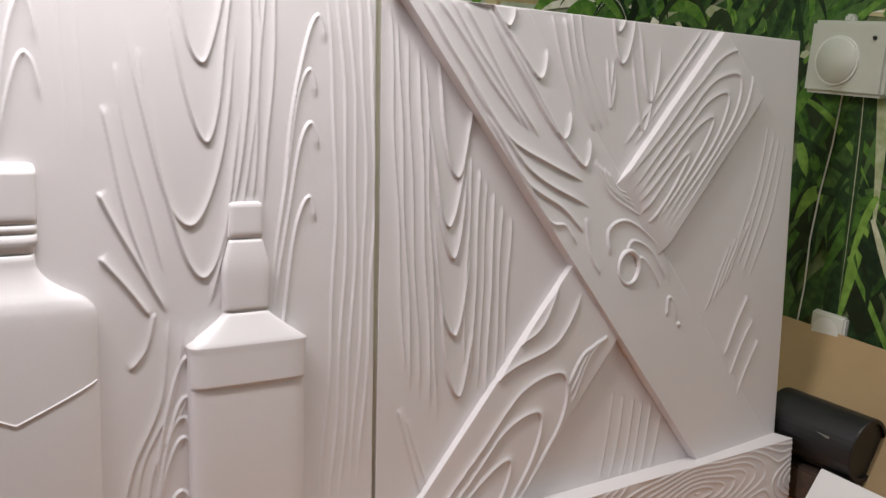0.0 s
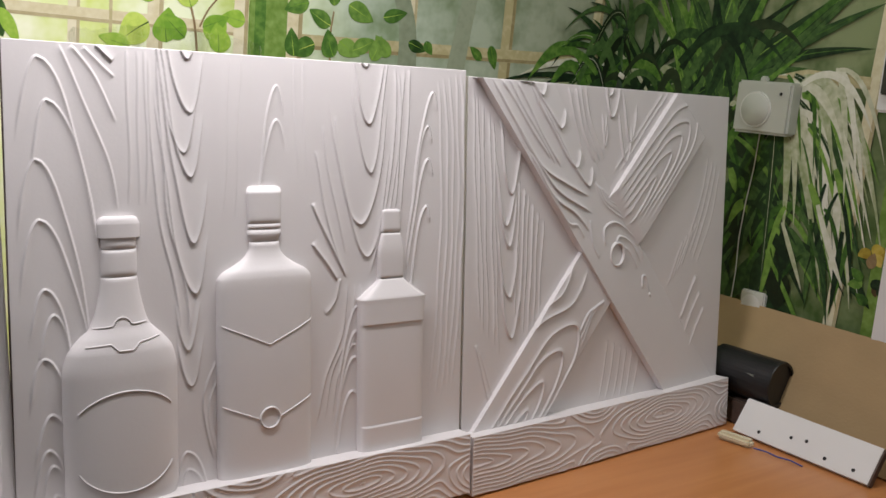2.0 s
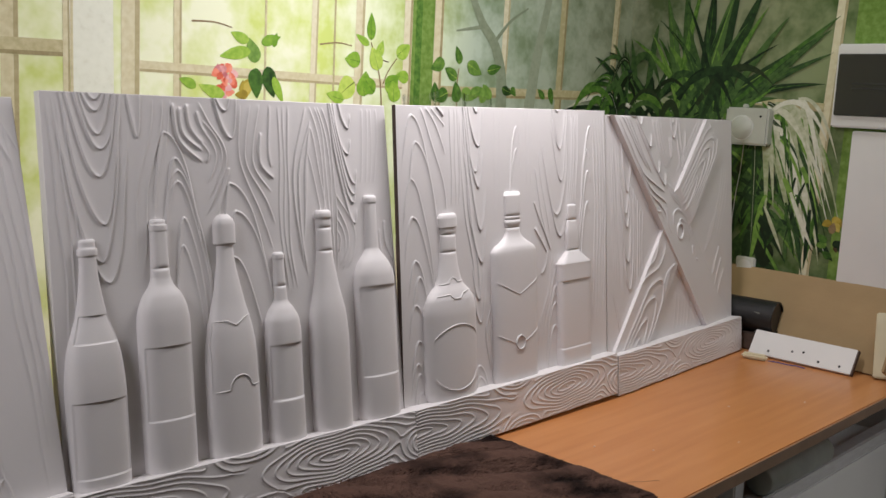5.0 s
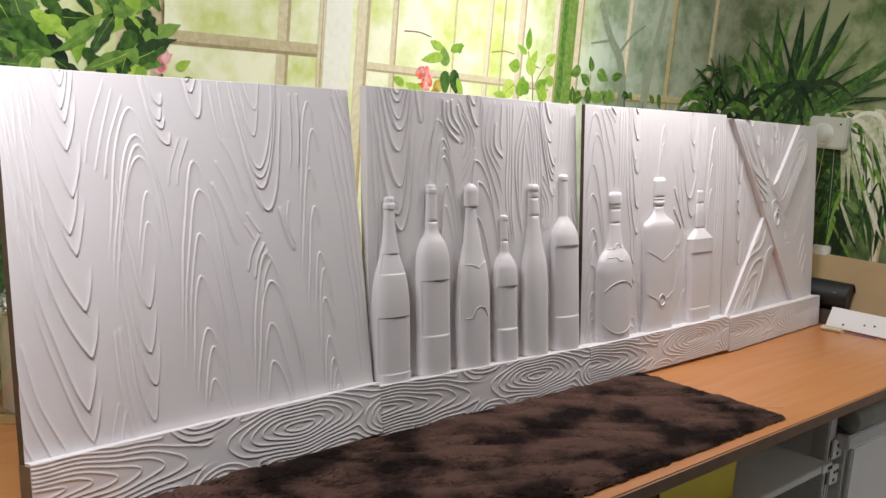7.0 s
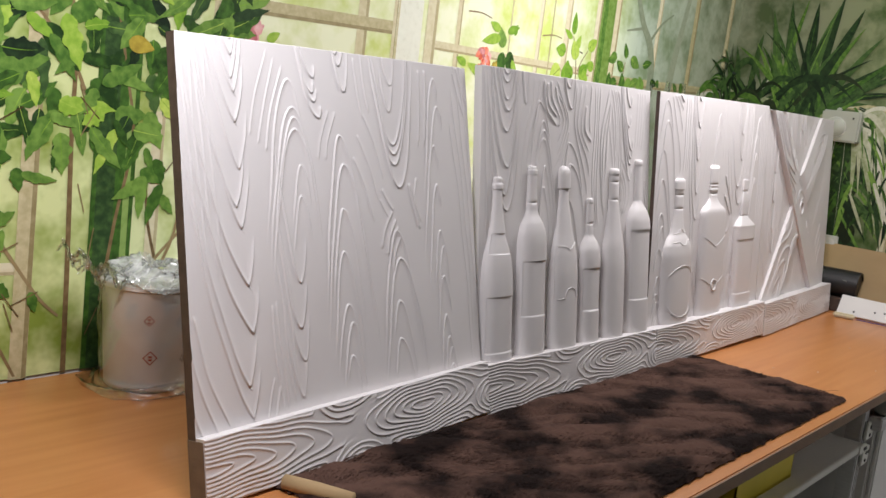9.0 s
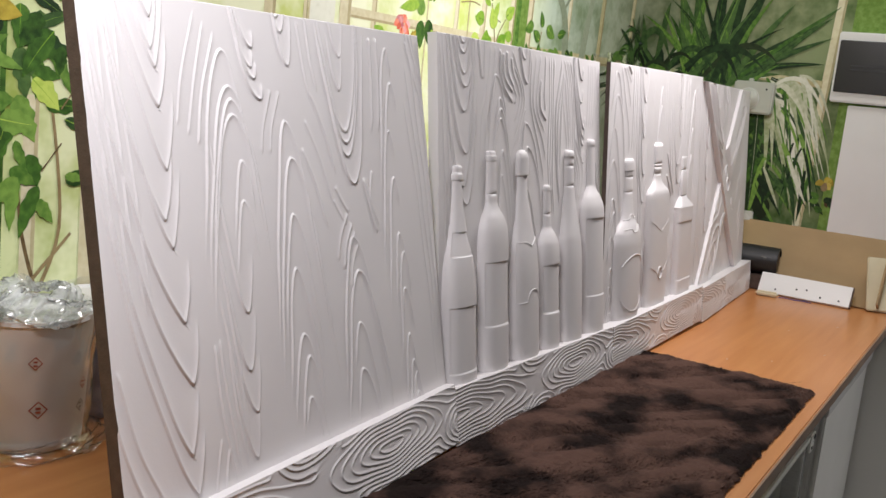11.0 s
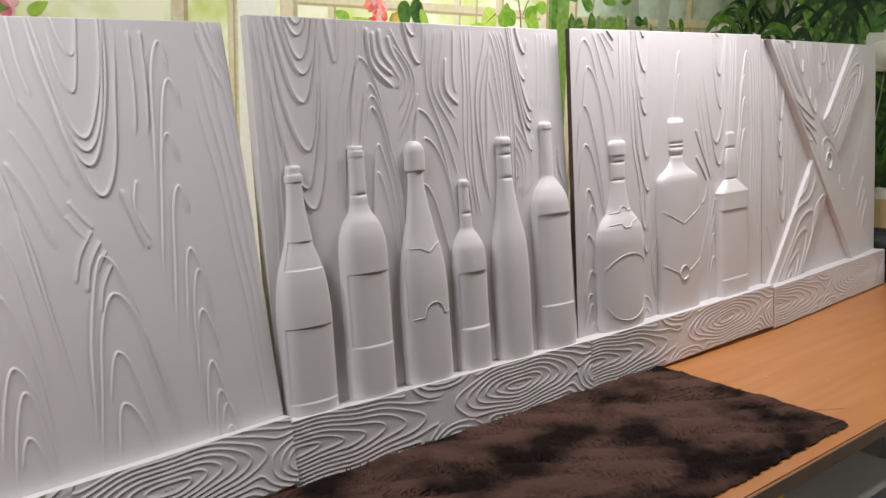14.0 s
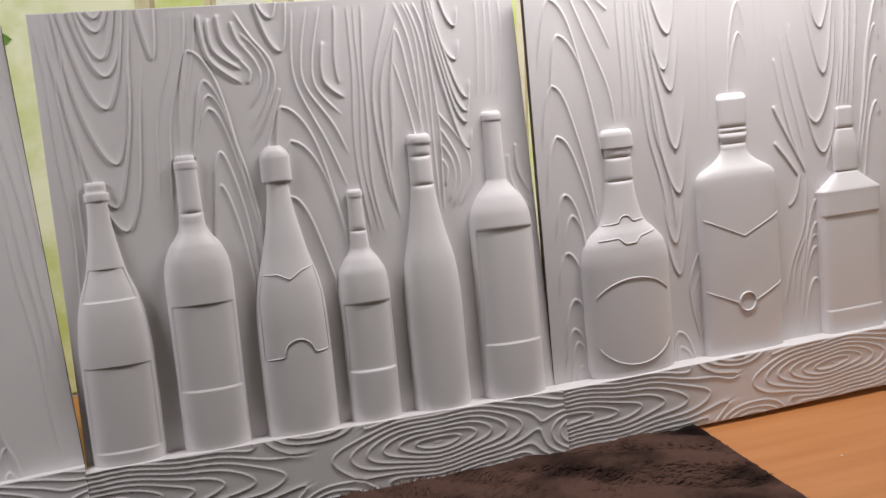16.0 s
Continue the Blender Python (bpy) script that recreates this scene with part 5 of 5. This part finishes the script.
ps = thing("perforated_strip", pose(0.004, -0.168, 0.002, 0, 33, 0), "white lacquered wooden strip with drilled holes on table", "strip")
bm = boxed(-0.006, 0.006, -0.112, 0.150, 0.0, 0.066, 0.001)
part("strip", bm, WHITE, ps)
# Nothing is drilled: black discs on the face paint the holes' shade.
for k, (y, z) in enumerate(((-0.082, 0.014), (-0.030, 0.014), (0.012, 0.030), (0.040, 0.026), (0.100, 0.014))):
    part("hole_disc", lathe(((0.0, 0.0), (0.0032 if k % 2 == 0 or k == 1 else 0.0018, 0.0), (0.0030, 0.0006), (0.0, 0.0006)), 12, pose(-0.0062, y, z, 0, -90, 0)), BLACK, ps)
part("end_grain", boxed(-0.0055, 0.0065, -0.1155, -0.1122, 0.0, 0.065), EDGE, ps)
pk = thing("cream_peg", pose(-0.040, -0.055, 0.0, 0, 0, 12), "short pale cream wooden peg on the table", "peg")
part("peg", boxed(-0.010, 0.010, -0.032, 0.032, 0.0, 0.015, 0.005), CREAM, pk)
# blue thread beside the strip
th2 = bpy.data.curves.new("thread", "CURVE")
th2.dimensions, th2.bevel_depth = "3D", 0.0012
sp = th2.splines.new("POLY")
sp.points.add(4)
for q, c3 in zip(sp.points, ((-0.035, -0.09, 0.002), (-0.028, -0.11, 0.002), (-0.030, -0.135, 0.002), (-0.022, -0.155, 0.002), (-0.026, -0.18, 0.002))):
    q.co = (*c3, 1)
th2.materials.append(material("blue_thread", (0.03, 0.07, 0.35), 0.6))
tagged(new("blue_thread", th2), "thin blue thread lying on the table", "thread")

# ---- left end: tins in film ----
TIN = material("white_tin_print", (0.76, 0.75, 0.74), 0.35, vary=0.22, scale=10, bump=0.05)
TIN2 = material("dark_tin_print", (0.10, 0.10, 0.16), 0.35, scale=9, stretch=(1, 1, 4), dark=(0.35, 0.33, 0.36))
RED = material("red_ink", (0.40, 0.07, 0.05), 0.5)
FILM = bpy.data.materials.new("clear_film")
FILM.use_nodes = True
nt = FILM.node_tree
nt.nodes.remove(nt.nodes["Principled BSDF"])
tr, gl, mx = nt.nodes.new("ShaderNodeBsdfTransparent"), nt.nodes.new("ShaderNodeBsdfGlossy"), nt.nodes.new("ShaderNodeMixShader")
tr.inputs["Color"].default_value = (0.97, 0.98, 0.98, 1)
gl.inputs["Roughness"].default_value = 0.12
fz = nt.nodes.new("ShaderNodeLayerWeight")
fz.inputs["Blend"].default_value = 0.35
fm = nt.nodes.new("ShaderNodeMapRange")
fm.inputs["To Min"].default_value, fm.inputs["To Max"].default_value = 0.09, 0.70
nt.links.new(fz.outputs["Facing"], fm.inputs["Value"])
nt.links.new(fm.outputs[0], mx.inputs[0])
nt.links.new(tr.outputs[0], mx.inputs[1])
nt.links.new(gl.outputs[0], mx.inputs[2])
nt.links.new(mx.outputs[0], nt.nodes["Material Output"].inputs["Surface"])


def glinting_film():
    """Clear film with its highlights painted in as diffuse white patches."""
    m = FILM.copy()
    m.name = "film_painted_glints"
    t = m.node_tree
    d, x = t.nodes.new("ShaderNodeBsdfDiffuse"), t.nodes.new("ShaderNodeMixShader")
    d.inputs["Color"].default_value = (0.80, 0.82, 0.80, 1)
    n, q, g = t.nodes.new("ShaderNodeTexNoise"), t.nodes.new("ShaderNodeMapRange"), t.nodes.new("ShaderNodeTexCoord")
    n.inputs["Scale"].default_value, n.inputs["Detail"].default_value = 28, 5
    q.inputs["From Min"].default_value, q.inputs["From Max"].default_value, q.inputs["To Max"].default_value = 0.38, 0.66, 0.75
    t.links.new(g.outputs["Object"], n.inputs["Vector"])
    t.links.new(n.outputs["Fac"], q.inputs["Value"])
    t.links.new(q.outputs[0], x.inputs[0])
    out = t.nodes["Material Output"].inputs["Surface"]
    t.links.new(out.links[0].from_socket, x.inputs[1])
    t.links.new(d.outputs[0], x.inputs[2])
    t.links.new(x.outputs[0], out)
    return m


PAINTED_GLINTS = glinting_film()


def tin(name, x, y, r0, r1, h, mat, label):
    e = thing(name, pose(x, y, 0.0), label, "tin")
    part("body", lathe(((0.0, 0.004), (r0 - 0.004, 0.0), (r0, 0.003), (r0 + 0.001, 0.012), (r0, 0.015), (r0 + (r1 - r0) * 0.12, 0.020), (r1, h - 0.008)), 48), mat, e, smooth=True)
    part("rim", lathe(((r1, h - 0.009), (r1 + 0.003, h - 0.007), (r1 + 0.003, h - 0.001), (r1, h), (r1 - 0.004, h - 0.004), (0.0, h - 0.006)), 48), WHITE, e, "rolled rim and lid")
    return e


def crumpled(name, parent, r0, r1, z0, z1, seed, amp, label, film=None):
    rs = np.random.RandomState(seed)
    n, m = 72, 26
    a = np.linspace(0, 2 * math.pi, n)[None, :]
    v = np.linspace(0, 1, m)[:, None]
    R = r0 + (r1 - r0) * v + amp * (0.4 + v) * (np.sin(a * 5 + v * 9 + seed) * 0.5 + np.sin(a * 11 - v * 14) * 0.35) + rs.uniform(-0.35, 0.35, (m, n)) * amp
    R[:, -1] = R[:, 0]
    Zz = z0 + (z1 - z0) * v + amp * 0.8 * np.sin(a * 3 + v * 6 + seed) + rs.uniform(-0.2, 0.2, (m, n)) * amp
    Zz[:, -1] = Zz[:, 0]
    P = np.stack([R * np.cos(a), R * np.sin(a), np.maximum(Zz, 0.002)], -1)
    return linked(name, grid_mesh(name, P), film or FILM, parent, label)


tn = tin("paint_tin", -2.186, 0.425, 0.066, 0.077, 0.180, TIN, "white paint tin wrapped in clear crumpled film")
crumpled("film_wrap", tn, 0.074, 0.083, 0.004, 0.185, 3, 0.0035, "clear crumpled plastic film")
crumpled("film_top", tn, 0.084, 0.030, 0.182, 0.206, 4, 0.012, "crumpled plastic film, highlights painted as white patches", PAINTED_GLINTS)
crumpled("film_skirt", tn, 0.072, 0.105, 0.012, 0.004, 6, 0.006, "clear crumpled plastic film")
rs = np.random.RandomState(9)
gu, gv = np.meshgrid(np.linspace(0, 1, 30), np.linspace(0, 1, 16))
P = np.stack([-0.06 - 0.10 * gu + rs.uniform(-0.005, 0.005, gu.shape), -0.05 + 0.07 * gv + rs.uniform(-0.006, 0.006, gu.shape), 0.185 + 0.085 * gu * (0.6 + 0.4 * gv) - 0.03 * gv + 0.012 * np.sin(gu * 14 + gv * 9) + rs.uniform(-0.005, 0.005, gu.shape)], -1)
linked("film_tail", grid_mesh("film_tail", P), FILM, tn, "loose end of clear film")
for ang, z, w, mk in ((-118, 0.062, 0.024, RED), (-66, 0.056, 0.019, BLACK), (-64, 0.086, 0.017, RED), (-122, 0.125, 0.018, RED)):
    bm = bmesh.new()
    R = 0.066 + 0.011 * z / 0.18 + 0.0012
    for k in range(4):
        a0, a1 = radians(90 * k), radians(90 * k + 90)
        q = []
        for aa, s2 in ((a0, 1.0), (a1, 1.0), (a1, 0.82), (a0, 0.82)):
            th_a = radians(ang) + w * 0.5 * s2 * math.cos(aa) / R
            q.append(bm.verts.new((R * math.cos(th_a), R * math.sin(th_a), z + w * 0.5 * s2 * math.sin(aa))))
        bm.faces.new(q)
    c0 = radians(ang)
    for dz in (-0.003, 0.002):
        q = []
        for sa, sz in ((-1, -1), (1, -1), (1, 1), (-1, 1)):
            th_a = c0 + sa * w * 0.13 / R
            q.append(bm.verts.new((R * math.cos(th_a), R * math.sin(th_a), z + dz + sz * w * 0.07)))
        bm.faces.new(q)
    part("hazard_mark", bm, mk, tn, "diamond hazard mark")
t2 = tin("dark_tin", -2.046, 0.464, 0.058, 0.060, 0.172, TIN2, "dark blue and white printed tin in clear film")
crumpled("film_wrap", t2, 0.0625, 0.0645, 0.004, 0.182, 12, 0.003, "clear crumpled plastic film")
jug = thing("plastic_bottle", pose(-1.588, 0.21, 0.0), "translucent white plastic bottle standing behind the panels", "bottle")
part("body", lathe(((0.0, 0.0), (0.042, 0.0), (0.045, 0.004), (0.045, 0.27), (0.040, 0.295), (0.020, 0.315), (0.0, 0.316)), 32), WHITE, jug, smooth=True)
part("cap", lathe(((0.018, 0.312), (0.018, 0.345), (0.016, 0.348), (0.0, 0.348)), 24), WHITE, jug)
# film draped behind the panels' upper edge
sh = thing("film_bag", pose(-1.02, 0.092, 0.0), "clear crumpled plastic bag tucked behind a panel", "plastic bag")
gu, gv = np.meshgrid(np.linspace(0, 1, 40), np.linspace(0, 1, 24))
P = np.stack([-0.11 + 0.24 * gu, 0.012 * np.sin(gu * 19 + gv * 7) + 0.012 + 0.02 * gv + rs.uniform(-0.003, 0.003, gu.shape), 0.004 + 0.608 * gv + 0.012 * np.sin(gu * 3.1) * gv + rs.uniform(-0.003, 0.003, gu.shape)], -1)
linked("bag", grid_mesh("bag", P), FILM, sh)

# a stray hair and crumbs on the table
hair = bpy.data.curves.new("stray_hair", "CURVE")
hair.dimensions, hair.bevel_depth = "3D", 0.00028
sp = hair.splines.new("POLY")
sp.points.add(5)
for q, c3 in zip(sp.points, ((-1.015, -0.298, 0.002), (-1.002, -0.306, 0.0012), (-0.990, -0.312, 0.001), (-0.978, -0.321, 0.001), (-0.966, -0.327, 0.001), (-0.950, -0.336, 0.001))):
    q.co = (*c3, 1)
hair.materials.append(EDGE)
tagged(new("stray_hair", hair), "dark curled thread lying on the table", "thread")
rc = random.Random(3)
for x, y in ((-0.83, -0.25), (-0.66, -0.33), (-0.47, -0.21), (-0.90, -0.17), (-0.30, -0.30)):
    bm = bmesh.new()
    bmesh.ops.create_icosphere(bm, subdivisions=1, radius=0.0022)
    for v in bm.verts:
        v.co *= rc.uniform(0.6, 1.1)
        v.co.z *= 0.5
    bmesh.ops.translate(bm, verts=bm.verts, vec=(x, y, 0.0))
    tagged(part("plaster_crumb", bm, PLASTER), "tiny white plaster crumb on the table", "crumb", "crumbs on the table")
